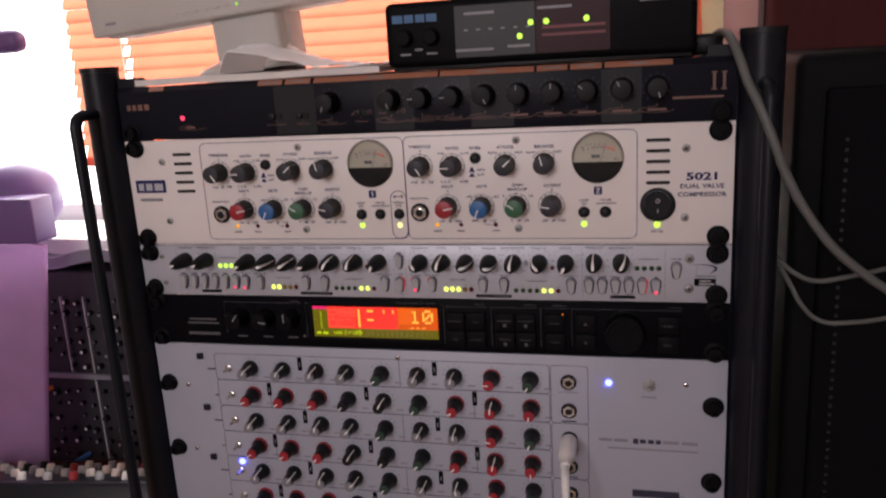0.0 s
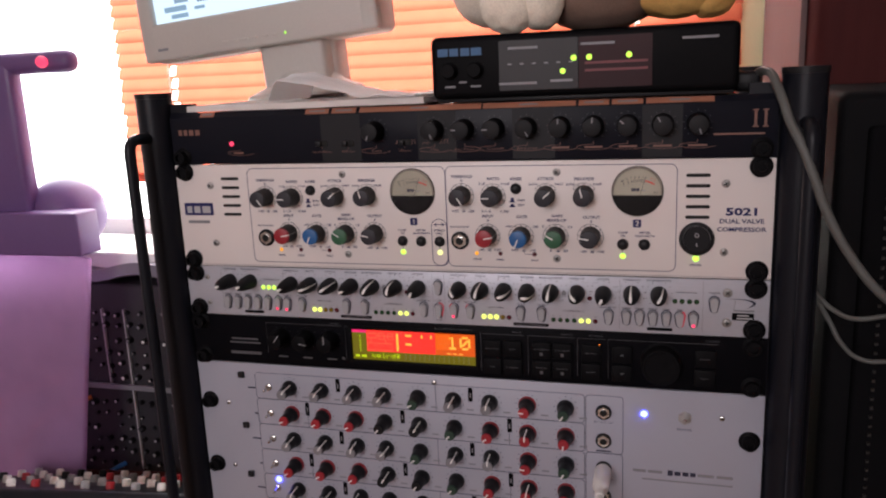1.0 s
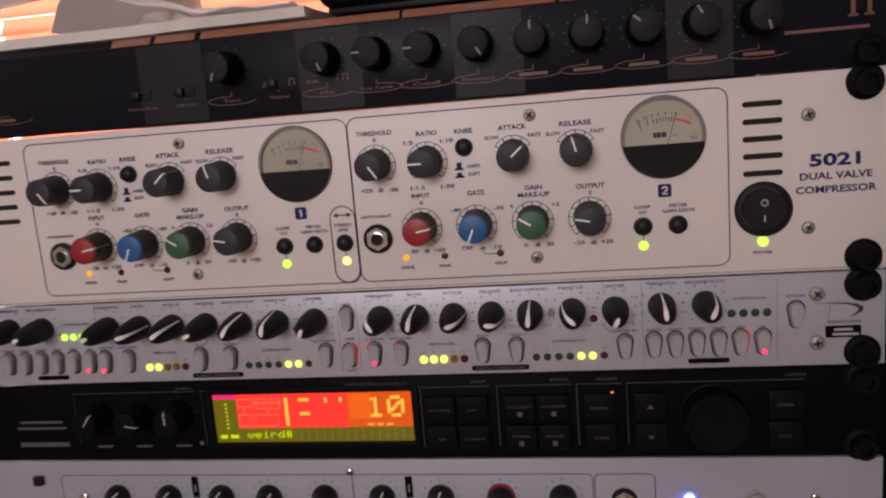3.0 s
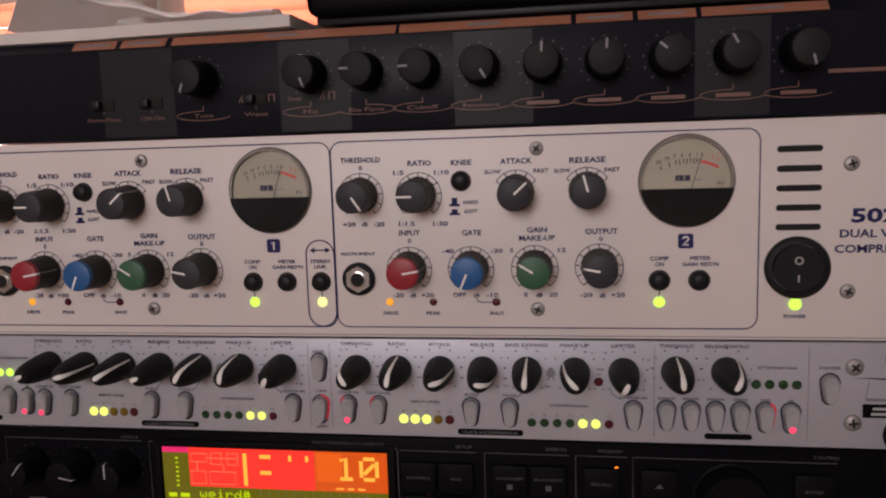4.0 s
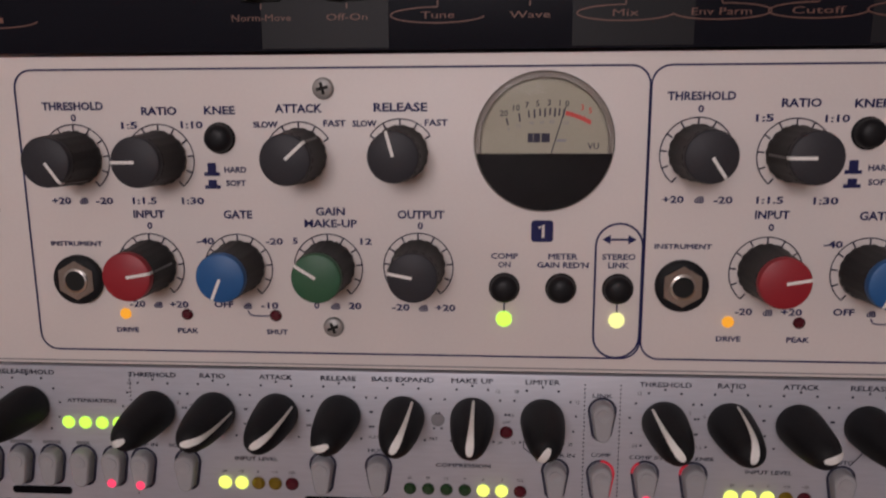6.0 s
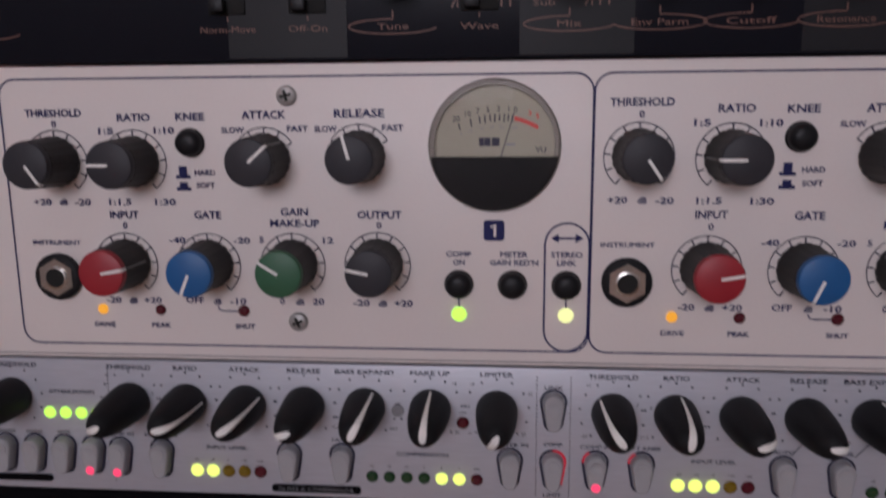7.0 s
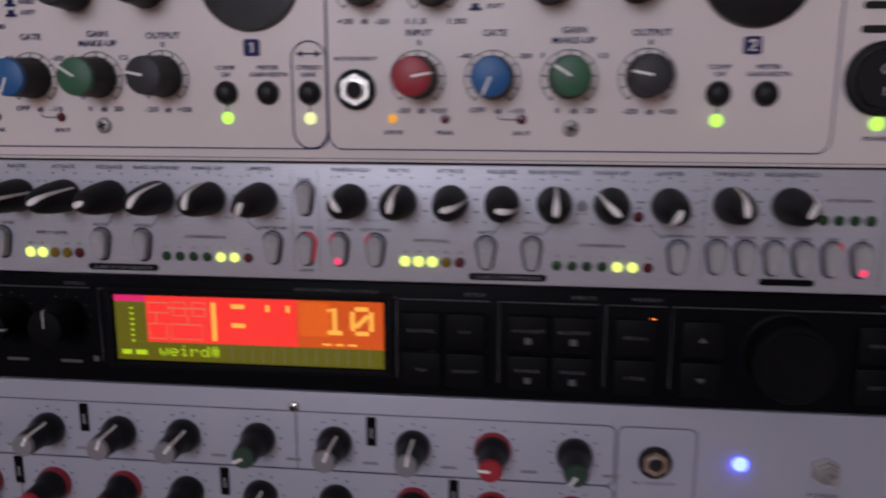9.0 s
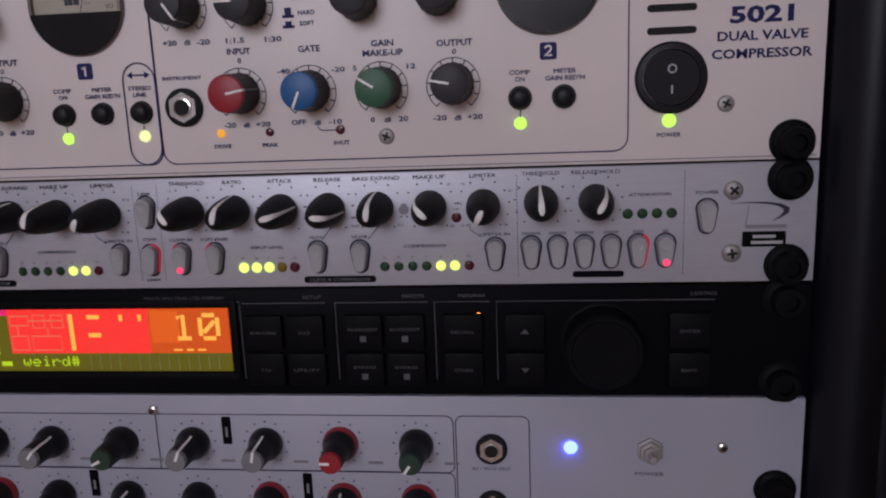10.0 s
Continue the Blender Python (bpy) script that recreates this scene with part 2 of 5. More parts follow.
def letters(text, height, width=0.0, bold=0.0):
    """Flat printed letters with capitals of that height, centred, fitted to a width where one is given."""
    key = (text, height, width, bold)
    if key not in FONT_CACHE:
        cu = bpy.data.curves.new("text", "FONT")
        cu.body, cu.align_x, cu.align_y = text, "CENTER", "CENTER"
        cu.resolution_u = 2
        cu.size = height / 0.73 * MM
        cu.offset = bold * height * MM
        ob = bpy.data.objects.new("text", cu)
        me = bpy.data.meshes.new_from_object(ob)
        bpy.data.objects.remove(ob)
        xs = [v.co.x for v in me.vertices]
        zs = [v.co.y for v in me.vertices]
        k = width * MM / max(1e-6, max(xs) - min(xs)) if width else 1.0
        mx, mz = (max(xs) + min(xs)) / 2, (max(zs) + min(zs)) / 2
        for v in me.vertices:
            v.co = ((v.co.x - mx) * k, 0, v.co.y - mz)
        FONT_CACHE[key] = me
    return FONT_CACHE[key]


def printed(parent, text, x, z, h, mat, w=0.0, o=0.25, bold=0.0):
    return part("printed_label", letters(text, h, w, bold), mat, parent, at=(x, z, o))


BAR_CACHE = {}


def bar(parent, x, z, w, h, mat, o=0.25, name="printed_bar"):
    key = (w, h)
    if key not in BAR_CACHE:
        BAR_CACHE[key] = finish(outline([(-w / 2, 0), (w / 2, 0)], h, 0), False)
    return part(name, BAR_CACHE[key], mat, parent, at=(x, z, o))


SHARED = {}


def shared(key, make):
    if key not in SHARED:
        SHARED[key] = finish(make())
    return SHARED[key]


def knob(parent, x, z, kind, cap, angle, line=None, side=True):
    """A control knob with a coloured cap and a white pointer line."""
    r0, r1, h, lw = kind[:4]
    dash = kind[4] if len(kind) > 4 else 0.02
    if r1 < 5:
        return slim_knob(parent, x, z, kind, cap, angle)
    body = part("knob", shared(("knob", kind), lambda: lathe([(r0 * 1.02, 0.3), (r0 * 1.04, 0.7), (r0 * 1.03, 2.0), (r0 * 0.99, 2.6), (r1 * 1.02, h - 2.2), (r1 * 0.98, h - 2.0), (r1 * 0.9, h - 0.6), (0, h - 0.6)], 54, 0.03)),
                KNOB_BODY if side else WHEEL_BLACK, parent, at=(x, z, 0), turn=angle)
    part("cap", shared(("cap", kind), lambda: lathe([(r1 - 0.25, h - 2.1), (r1, h - 2.0), (r1, h - 0.5), (r1 - 0.25, h), (r1 - 0.7, h + 0.2), (0, h + 0.2)], 36)), cap, body)
    part("pointer", shared(("line", kind), lambda: ribbon([(r1 * dash, h + 0.34), (r1 - 0.65, h + 0.34), (r1 + 0.08, h - 0.2), (r1 + 0.12, h - 1.9)], lw, lw)), line or WHITE_LINE, body)
    if side:
        part("side_line", shared(("side", kind), lambda: ribbon([(r1 * 1.03 + 0.1, h - 2.2), (r0 * 1.0 + 0.15, 2.8)], lw * 0.8, lw * 0.8)), SIDE_LINE, body)
    return body


def slim_knob(parent, x, z, kind, cap, angle):
    """A narrow knob: a domed foot, a waisted grip and a small coloured cap with a white line down one side."""
    r0, r1, h, lw = kind
    prof = [(r0 * 0.97, 0.3), (r0, 1.0), (r0 * 0.98, 3.0), (r0 * 0.92, 4.6), (r0 * 0.80, 6.2), (r1 * 1.14, 8.2), (r1 * 1.06, h - 2.4), (r1, h - 0.6), (r1 - 0.4, h), (0, h)]
    body = part("knob", shared(("slim", kind), lambda: lathe(prof, 26)), BLACK_PLASTIC, parent, at=(x, z, 0), turn=angle)
    part("cap", shared(("slimcap", kind), lambda: lathe([(r1 * 1.05, h - 3.2), (r1 + 0.08, h - 0.7), (r1 - 0.3, h + 0.15), (0, h + 0.2)], 24)), cap, body)
    part("pointer", shared(("slimline", kind), lambda: ribbon([(0.3, h + 0.35), (r1 - 0.1, h + 0.32), (r1 + 0.24, h - 0.8), (r1 * 1.1 + 0.25, h - 3.4), (r1 * 1.17 + 0.2, 8.4), (r0 * 0.82 + 0.2, 6.4)], lw, lw * 0.8)), WHITE_LINE, body)
    return body


def cone_knob(parent, x, z, angle):
    """A tall egg-shaped knob with a white stripe, broad and rounded at the tip, thinning down one side."""
    prof = [(6.15, 0.3), (6.3, 1.2), (6.25, 3.5), (6.0, 7.5), (5.6, 11.5), (5.05, 15.0), (4.4, 18.0), (3.7, 20.0), (2.7, 21.4), (1.5, 22.1), (0, 22.3)]
    body = part("knob", shared("cone", lambda: lathe(prof, 32)), SOFT_BLACK, parent, at=(x, z, 0), turn=angle)

    def stripe():
        bm = bmesh.new()
        rows = []
        for r, o, w in ((-1.6, 22.15, 0.7), (-1.1, 22.35, 1.5), (-0.2, 22.5, 2.0), (1.0, 22.35, 2.2), (1.8, 22.05, 2.1), (2.8, 21.35, 1.9), (3.8, 20.0, 1.65), (4.5, 18.0, 1.4), (5.15, 15.0, 1.2), (5.7, 11.5, 1.0), (6.1, 7.5, 0.85), (6.35, 3.5, 0.7)):
            rows.append([bm.verts.new((q * w / 2 * MM, -(o + 0.14 * (q == 0)) * MM, (r + (0.12 + 0.12 * (q == 0)) * (r > 2)) * MM)) for q in (-1, 0, 1)])
        for a, b in zip(rows, rows[1:]):
            for i in (0, 1):
                bm.faces.new((a[i], a[i + 1], b[i + 1], b[i]))
        return bm
    part("pointer", shared("stripe", stripe), WHITE_LINE, body)
    return body


def led(parent, x, z, r, mat, out=1.2):
    return part("indicator", shared(("led", r, out), lambda: lathe([(r + 0.35, 0.1), (r + 0.3, 0.35), (r, 0.4), (r, out * 0.5), (r * 0.75, out * 0.85), (0, out)], 16)), mat, parent, at=(x, z, 0))


def screw(parent, x, z, r=2.6, mat=None):
    s = part("screw", shared(("screw", r), lambda: lathe([(r, 0.1), (r, 0.7), (r * 0.85, 1.3), (r * 0.45, 1.7), (0, 1.8)], 20)), mat or STEEL, parent, at=(x, z, 0), turn=random.uniform(0, 90))
    part("cross_slot", shared(("cross", r), lambda: merge(block(r * 1.1, r * 0.28, 1.2, 1.86), block(r * 0.28, r * 1.1, 1.2, 1.87))), SLOT, s)
    return s


def thumb_screw(parent, x, z):
    """A large black rack screw with a recessed head and a cup washer."""
    s = part("rack_screw", shared("rack_screw", lambda: lathe([(7.2, 0.2), (7.3, 1.4), (6.3, 2.0), (5.6, 2.2), (5.6, 6.8), (5.2, 7.5), (3.1, 7.6), (2.9, 5.2), (0, 5.2)], 24)), WHEEL_BLACK, parent, "black plastic rack screw", at=(x, z, 0))
    part("washer", shared("rack_washer", lambda: lathe([(7.9, 0.1), (7.9, 0.7), (7.2, 0.9), (6.0, 0.9)], 24)), WHEEL_BLACK, s)


def jack(parent, x, z, r=6.4):
    s = part("jack_socket", shared(("jack", r), lambda: lathe([(r * 1.12, 0.2), (r * 1.12, 1.6), (r, 2.2), (r * 0.8, 2.3), (r * 0.8, 0.4)], 28)), SOFT_BLACK, parent, "quarter-inch jack socket with a nickel nut", at=(x, z, 0))

    def nut():
        pts = [(r * 0.9 * math.sin(radians(60 * i)), r * 0.9 * math.cos(radians(60 * i))) for i in range(6)]
        return merge(plate(pts, 0.5, 2.6), lathe([(r * 0.56, 2.6), (r * 0.54, 3.0), (r * 0.46, 3.1), (r * 0.43, 2.7)], 24))
    part("hex_nut", shared(("nut", r), nut), CHROME, s)
    part("socket_hole", shared(("hole", r), lambda: lathe([(r * 0.44, 2.75), (0, 2.72)], 20)), SLOT, s)


def push_button(parent, x, z, r, mat=None):
    return part("push_button", shared(("push", r), lambda: lathe([(r + 0.4, 0.1), (r + 0.4, 0.4), (r, 0.6), (r * 0.98, 2.2), (r * 0.9, 3.1), (r * 0.7, 3.7), (r * 0.4, 4.0), (0, 4.1)], 28)), mat or BLACK_PLASTIC, parent, at=(x, z, 0))


U = 44.45
RACK_Z = 0.80


def rack_unit(name, label, z0, units, mat, depth=210.0, body=None, trim=0.0):
    """A 19-inch unit: front panel with rounded edges and the case behind it. z0: millimetres from the datum."""
    t = thing(name, label, "rack unit", (0, 0, RACK_Z + z0 * MM), "units in the rack")
    h = units * U - 0.8
    part("front_panel", block(482.6, h - trim, -3.0, 0.0, 0.5, 0, (units * U - trim) / 2), mat, t)
    part("case", block(436, h - 2.5, -depth, -3.2, 1.0, 0, units * U / 2), body or BLACK_STEEL, t, "black steel case")
    return t


def scale_ring(a0, a1, ticks, r=10.0, inner=7.9):
    """A printed arc with ticks that point inwards."""
    arc = [(r * math.sin(radians(a0 + (a1 - a0) * i / 40)), r * math.cos(radians(a0 + (a1 - a0) * i / 40))) for i in range(41)]
    bms = [outline(arc, 0.34)]
    for i in range(ticks):
        a = radians(a0 + (a1 - a0) * i / (ticks - 1))
        bms.append(outline([(inner * math.sin(a), inner * math.cos(a)), (r * math.sin(a), r * math.cos(a))], 0.45))
    return merge(*bms)


def dots_ring(a0, a1, n, r, size=0.32):
    bms = []
    for i in range(n):
        a = radians(a0 + (a1 - a0) * i / (n - 1))
        bms.append(outline([(r * math.sin(a) - size, r * math.cos(a)), (r * math.sin(a) + size, r * math.cos(a))], size * 2))
    return merge(*bms)


# ---- the ivory two-channel compressor ----
BIG_KNOB = (7.35, 6.7, 15.6, 0.85)


def vu_meter(parent, x, z):
    def sector(r0, r1, a0, a1, o0, o1):
        arc = [radians(a0 + (a1 - a0) * i / 40) for i in range(41)]
        return plate([(r1 * math.sin(a), r1 * math.cos(a)) for a in arc] + [(r0 * math.sin(a), r0 * math.cos(a)) for a in reversed(arc)], o0, o1)

    m = part("level_meter", lathe([(18.7, 0.1), (18.7, 1.0), (18.4, 1.5), (18.0, 1.4)], 56), METER_RIM, parent, "round level meter with a cream dial and black lower half", at=(x, z, 0))
    edge = math.degrees(math.acos(-3.06 / 18.2))
    disc = [(18.1 * math.sin(radians(a)), 18.1 * math.cos(radians(a))) for a in [-edge + 2 * edge * i / 48 for i in range(49)]]
    part("dial", plate(disc, 0.1, 0.4), DIAL, m)
    part("inner_rim", sector(16.9, 18.1, -edge, edge, 0.4, 2.2), METER_RIM, m, "beige inner rim")
    low = [(18.2 * math.sin(radians(a)), 18.2 * math.cos(radians(a))) for a in [edge + (360 - 2 * edge) * i / 40 for i in range(41)]]
    part("lower_cover", plate(low, 0.2, 2.3), METER_BLACK, m)

    def on_arc(t):
        """Along the flat bow of the scale, t from 0 at its left end to 1 at the zero mark."""
        u = -11.0 + 16.4 * t
        return u, 7.9 - 0.020 * (u - 1.5) ** 2
    marks = []
    for i, t in enumerate((0.07, 0.27, 0.42, 0.51, 0.60, 0.68, 0.76, 0.84, 0.91, 0.98)):
        u, w = on_arc(t)
        marks.append(outline([(u + 0.02 * u, w + 1.0), (u - 0.03 * u, w - (1.3 if i % 2 else 0.9))], 0.42, 0.5))
    part("dial_scale", merge(*marks), INK, m)
    part("red_zone", plate([(5.6, 8.2), (8.0, 7.5), (10.4, 6.6), (12.4, 5.5), (12.1, 4.5), (9.8, 5.6), (7.6, 6.5), (5.5, 7.0)], 0.4, 0.5), DIAL_RED, m)
    for n, u, w in (("20", -10.7, 7.6), ("10", -7.4, 9.0), ("7", -4.6, 9.7), ("5", -1.8, 10.1), ("3", 1.2, 10.3), ("1", 4.0, 10.2), ("0", 5.9, 10.0)):
        printed(m, n, u, w, 1.6, INK, o=0.5, bold=0.02)
    for n, u, w in (("3", 9.9, 9.0), ("5", 12.0, 8.2)):
        printed(m, n, u, w, 1.5, DIAL_RED, o=0.5, bold=0.03)
    for n, u, w in (("0", -9.4, 3.4), ("20", -6.8, 4.2), ("40", -3.4, 5.0), ("60", -0.6, 5.2), ("80", 2.0, 5.3), ("100", 5.6, 5.0)):
        printed(m, n, u, w, 0.95, GREY_INK, o=0.5)
    for u, w in ((-3.6, 1.4), (-1.9, 1.8), (0.4, 2.2)):
        bar(m, u, 1.1, w, 2.4, INK, 0.52, "maker_mark")
    bar(m, 4.6, 0.4, 2.6, 0.7, GREY_INK, 0.53, "maker_mark")
    printed(m, "VU", 13.0, -1.1, 1.7, INK, o=0.5, bold=0.02)
    part("needle", outline([(1.9, -3.0), (5.5, 9.2)], 0.3, 1.3), INK, m)
    g = part("glass", lathe([(18.0, 2.3), (12, 2.7), (0, 3.0)], 48), GLASS, m)
    g.visible_shadow = False


GLASS = bpy.data.materials.new("clear_glass")
GLASS.use_nodes = True
_g = GLASS.node_tree.nodes["Principled BSDF"]
_g.inputs["Transmission Weight"].default_value, _g.inputs["Roughness"].default_value, _g.inputs["IOR"].default_value = 1.0, 0.05, 1.10
_g.inputs["Specular IOR Level"].default_value = 0.5

comp = rack_unit("valve_compressor", "ivory two-channel valve compressor with coloured knobs and two round meters", 0.0, 2, IVORY)
RING = finish(scale_ring(-140, 140, 11, 9.7), False)
RING_TOP = finish(scale_ring(-58, 58, 5, 9.6, 7.9), False)


UPPER_LEGENDS = (
    ("THRESHOLD", -156.4, 75.2, 2.2, 17.5), ("0", -156.4, 72.0, 1.9, 1.5), ("+20", -162.2, 48.9, 1.9, 5.6), ("dB", -155.6, 48.9, 1.8, 2.6), ("-20", -149.6, 48.9, 1.9, 5.0),
    ("RATIO", -131.9, 73.8, 2.2, 10), ("1:5", -140.6, 69.9, 1.9, 4.6), ("1:10", -122.9, 70.0, 1.9, 6.2), ("1:1.5", -137.9, 49.0, 1.9, 7.0), ("1:30", -124, 49.0, 1.9, 6.4),
    ("KNEE", -114.9, 73.9, 2.2, 8.6), ("HARD", -111.4, 57.7, 1.6, 6.2), ("SOFT", -111.4, 54.0, 1.6, 5.6), ("ATTACK", -93, 74.3, 2.3, 13), ("SLOW", -102.3, 70.0, 1.7, 6.8),
    ("FAST", -83.2, 70.3, 1.7, 6.2), ("RELEASE", -65.2, 74.5, 2.3, 14.5), ("SLOW", -75.0, 70.2, 1.7, 6.6), ("FAST", -55.6, 70.4, 1.7, 6.2),
)
MIDDLE_LEGENDS = (
    ("INPUT", -137, 45.2, 2.2, 9), ("0", -137, 41.9, 1.9, 1.5), ("GATE", -111.4, 45.2, 2.3, 8.2), ("-40", -121.2, 37.6, 1.8, 5.0), ("-20", -101.4, 37.6, 1.8, 5.0),
    ("GAIN", -85.2, 46.2, 2.2, 8.2), ("MAKE-UP", -85.2, 42.8, 2.2, 14.8), ("5", -95.4, 37.8, 1.8, 1.4), ("12", -75.4, 37.8, 1.8, 3.2), ("OUTPUT", -60, 45.4, 2.3, 13),
    ("0", -60.2, 42.3, 1.9, 1.5), ("INSTRUMENT", -159, 36.6, 1.35, 15.2), ("COMP", -37, 34, 1.6, 7.4), ("ON", -37, 31.6, 1.6, 3.4), ("METER", -21, 34, 1.6, 8.0),
    ("GAIN RED'N", -21, 31.6, 1.6, 14.0),
)
LOWER_LEGENDS = (
    ("-20", -142.5, 19, 1.9, 4.6), ("dB", -136.3, 18.8, 1.8, 0), ("+20", -130.2, 19, 1.9, 5.6), ("OFF", -117, 19.2, 1.9, 5.6), ("dB", -110, 18.8, 1.7, 0),
    ("-10", -103.6, 19, 1.9, 5.0), ("0", -90, 19.2, 1.9, 1.5), ("dB", -84.6, 19, 1.8, 0), ("20", -79, 19.2, 1.9, 3.6), ("-20", -66, 19, 1.9, 5.0),
    ("dB", -59.6, 18.8, 1.8, 0), ("+20", -53.4, 19, 1.9, 5.6), ("DRIVE", -146, 11.2, 1.5, 6.6), ("PEAK", -128, 11.2, 1.5, 6.2), ("SHUT", -101.8, 11.2, 1.5, 6.2),
)


def channel(c, second, number):
    def place(x, z):
        """Channel 2 repeats channel 1, drawn together a little towards its left end."""
        k = max(0.0, (-60 - x) / 100)
        return (x + 173.9 - 3.8 * k, z + 1.9 * k * max(0.0, (z - 25) / 50)) if second else (x, z)

    for x, z, cap, a, ring in ((-156.8, 61, GREY_CAP, 146, RING), (-132.6, 61, GREY_CAP, 270, RING), (-93.2, 61.6, GREY_CAP, 48, RING_TOP), (-65.4, 62.3, GREY_CAP, -15, RING_TOP),
                               (-137.6, 30.4, RED_CAP, 80, RING), (-112, 30.4, BLUE_CAP, 203, RING), (-86.3, 30.6, GREEN_CAP, 302, RING), (-60.9, 31, GREY_CAP, 281, RING)):
        x, z = place(x, z)
        part("dial_scale", ring, INK, c, at=(x, z - 0.5, 0))
        knob(c, x, z, BIG_KNOB, cap, a)
    for text, x, z, h, w in UPPER_LEGENDS + MIDDLE_LEGENDS + LOWER_LEGENDS:
        printed(c, text, *place(x, z), h, NAVY, w, bold=0.035)
    push_button(c, *place(-115.2, 66.4), 3.9)
    for z, up in ((57.4, 2.2), (53.8, 1.1)):
        part("printed_symbol", merge(outline([(-2.2, -0.9), (2.2, -0.9)], 1.0), outline([(0, -0.6), (0, up)], 2.4)), NAVY, c, at=(*place(-118, z), 0.1))
    vu_meter(c, *place(-26.8, 65.2))
    b = part("number_badge", plate(rounded(-3, 3, -3, 3, 1), 0.1, 0.3), NAVY, c, at=(*place(-26.8, 41), 0))
    strokes = ([(-0.9, 0.9), (0.25, 1.75), (0.25, -1.75)],) if number == "1" else ([(-1.1, 0.9), (-0.8, 1.5), (0, 1.75), (0.8, 1.5), (1.05, 0.8), (0.6, 0.0), (-1.1, -1.5), (1.2, -1.5)],)
    part("printed_numeral", merge(*[outline(p, 0.75, 0.5) for p in strokes]), IVORY, b)
    jack(c, *place(-159, 26.2))
    push_button(c, *place(-37, 25), 3.9)
    push_button(c, *place(-21.4, 25), 3.9)
    part("printed_line", outline([place(-37, 21), place(-37, 17)], 0.4), NAVY, c)
    led(c, *place(-37, 16), 1.9, GREEN_ON)
    led(c, *place(-146.3, 16), 1.3, AMBER_ON)
    led(c, *place(-128, 16), 1.35, RED_OFF)
    led(c, *place(-102, 16), 1.45, RED_OFF)
    part("printed_line", outline([place(-110, 17.4), place(-109.4, 16.2), place(-108, 15.9), place(-103.5, 15.9)], 0.4), NAVY, c)


channel(comp, False, "1")
channel(comp, True, "2")
for x0, x1 in ((-172.5, 0.6), (0.9, 175.0)):
    part("printed_frame", outline(rounded(x0, x1, 5.0, 85.0, 5), 0.5, closed=True), NAVY, comp)
part("printed_frame", outline(rounded(-12.2, 0.4, 5.2, 43.2, 6.2), 0.55, 0.3, closed=True), NAVY, comp)
part("printed_line", outline([(-240, 1.6), (240, 1.6)], 0.35), GREY_INK, comp)
part("printed_arrow", merge(outline([(-3.2, 0), (3.2, 0)], 0.6), plate([(-4.6, 0), (-2.4, 1.3), (-2.4, -1.3)], 0.1, 0.25), plate([(4.6, 0), (2.4, -1.3), (2.4, 1.3)], 0.1, 0.25)), NAVY, comp, at=(-5.9, 38.8, 0))
printed(comp, "STEREO", -5.9, 34, 1.6, NAVY, 9.0, bold=0.035)
printed(comp, "LINK", -5.9, 31.6, 1.6, NAVY, 5.6, bold=0.035)
push_button(comp, -5.9, 25, 3.9)
part("printed_line", outline([(-5.9, 21), (-5.9, 17)], 0.4), NAVY, comp)
led(comp, -5.9, 16, 1.9, PALE_ON)
for x, z in ((-86, 79.6), (-85.3, 13), (88, 79.8), (87.6, 13), (-208.5, 70.8), (-208.5, 20.8), (208.5, 70.4), (208.5, 20.4)):
    screw(comp, x, z, 2.9)
for sx in (-189.4, 189.6):
    for i in range(5):
        part("vent_slot", shared("slot", lambda: plate(rounded(-8.4, 8.4, -1.25, 1.25, 1.2, 4), 0.05, 0.22)), SLOT, comp, at=(sx, 76.6 - 7.65 * i, 0))
logo = part("maker_badge", plate(rounded(-14, 14, -5.4, 5.4, 0.8, 3), 0.1, 0.3), NAVY, comp, "navy maker's badge", at=(-222, 50.4, 0))
for x, w in ((-9, 5), (-1.5, 6), (7.5, 8)):
    bar(logo, x, -0.4, w, 6.0, PALE_INK, 0.5, "badge_bar")
bar(comp, -223, 39.2, 21, 2.6, GREY_INK)
printed(comp, "5021", 219.5, 50.2, 5.4, NAVY, 21, bold=0.05)
printed(comp, "DUAL VALVE", 220, 43.2, 3.2, NAVY, 30, bold=0.035)
printed(comp, "COMPRESSOR", 220, 37.2, 3.2, NAVY, 33.5, bold=0.035)
sw = part("power_switch", lathe([(12.4, 0.1), (12.4, 1.6), (11.6, 2.4), (9.8, 2.6), (9.6, 1.4)], 40), BLACK_PLASTIC, comp, "round black rocker switch", at=(189.5, 30, 0))
part("rocker", plate([(9.4 * math.sin(radians(a)), 9.4 * math.cos(radians(a))) for a in range(0, 360, 12)], 1.0, 3.4), SOFT_BLACK, sw)
part("printed_symbol", outline([(1.35 * math.sin(radians(a)), 3.1 + 1.35 * math.cos(radians(a))) for a in range(0, 360, 24)], 0.55, 3.6, True), PALE_INK, sw)
part("printed_symbol", outline([(0, -5.4), (0, -2.6)], 0.6, 3.6), PALE_INK, sw)
led(comp, 189.3, 15.2, 2.1, GREEN_ON)
printed(comp, "POWER", 189.3, 10.2, 1.5, NAVY, 8.4, bold=0.035)
for x in (-231.5, 231.5):
    for z in (82.6, 6.4):
        thumb_screw(comp, x, z)

# ---- the silver compressor-limiter with gates ----
foc = rack_unit("silver_compressor", "slim brushed silver dual compressor with black cone knobs and lit indicators", -U, 1, SILVER)
FZ = U


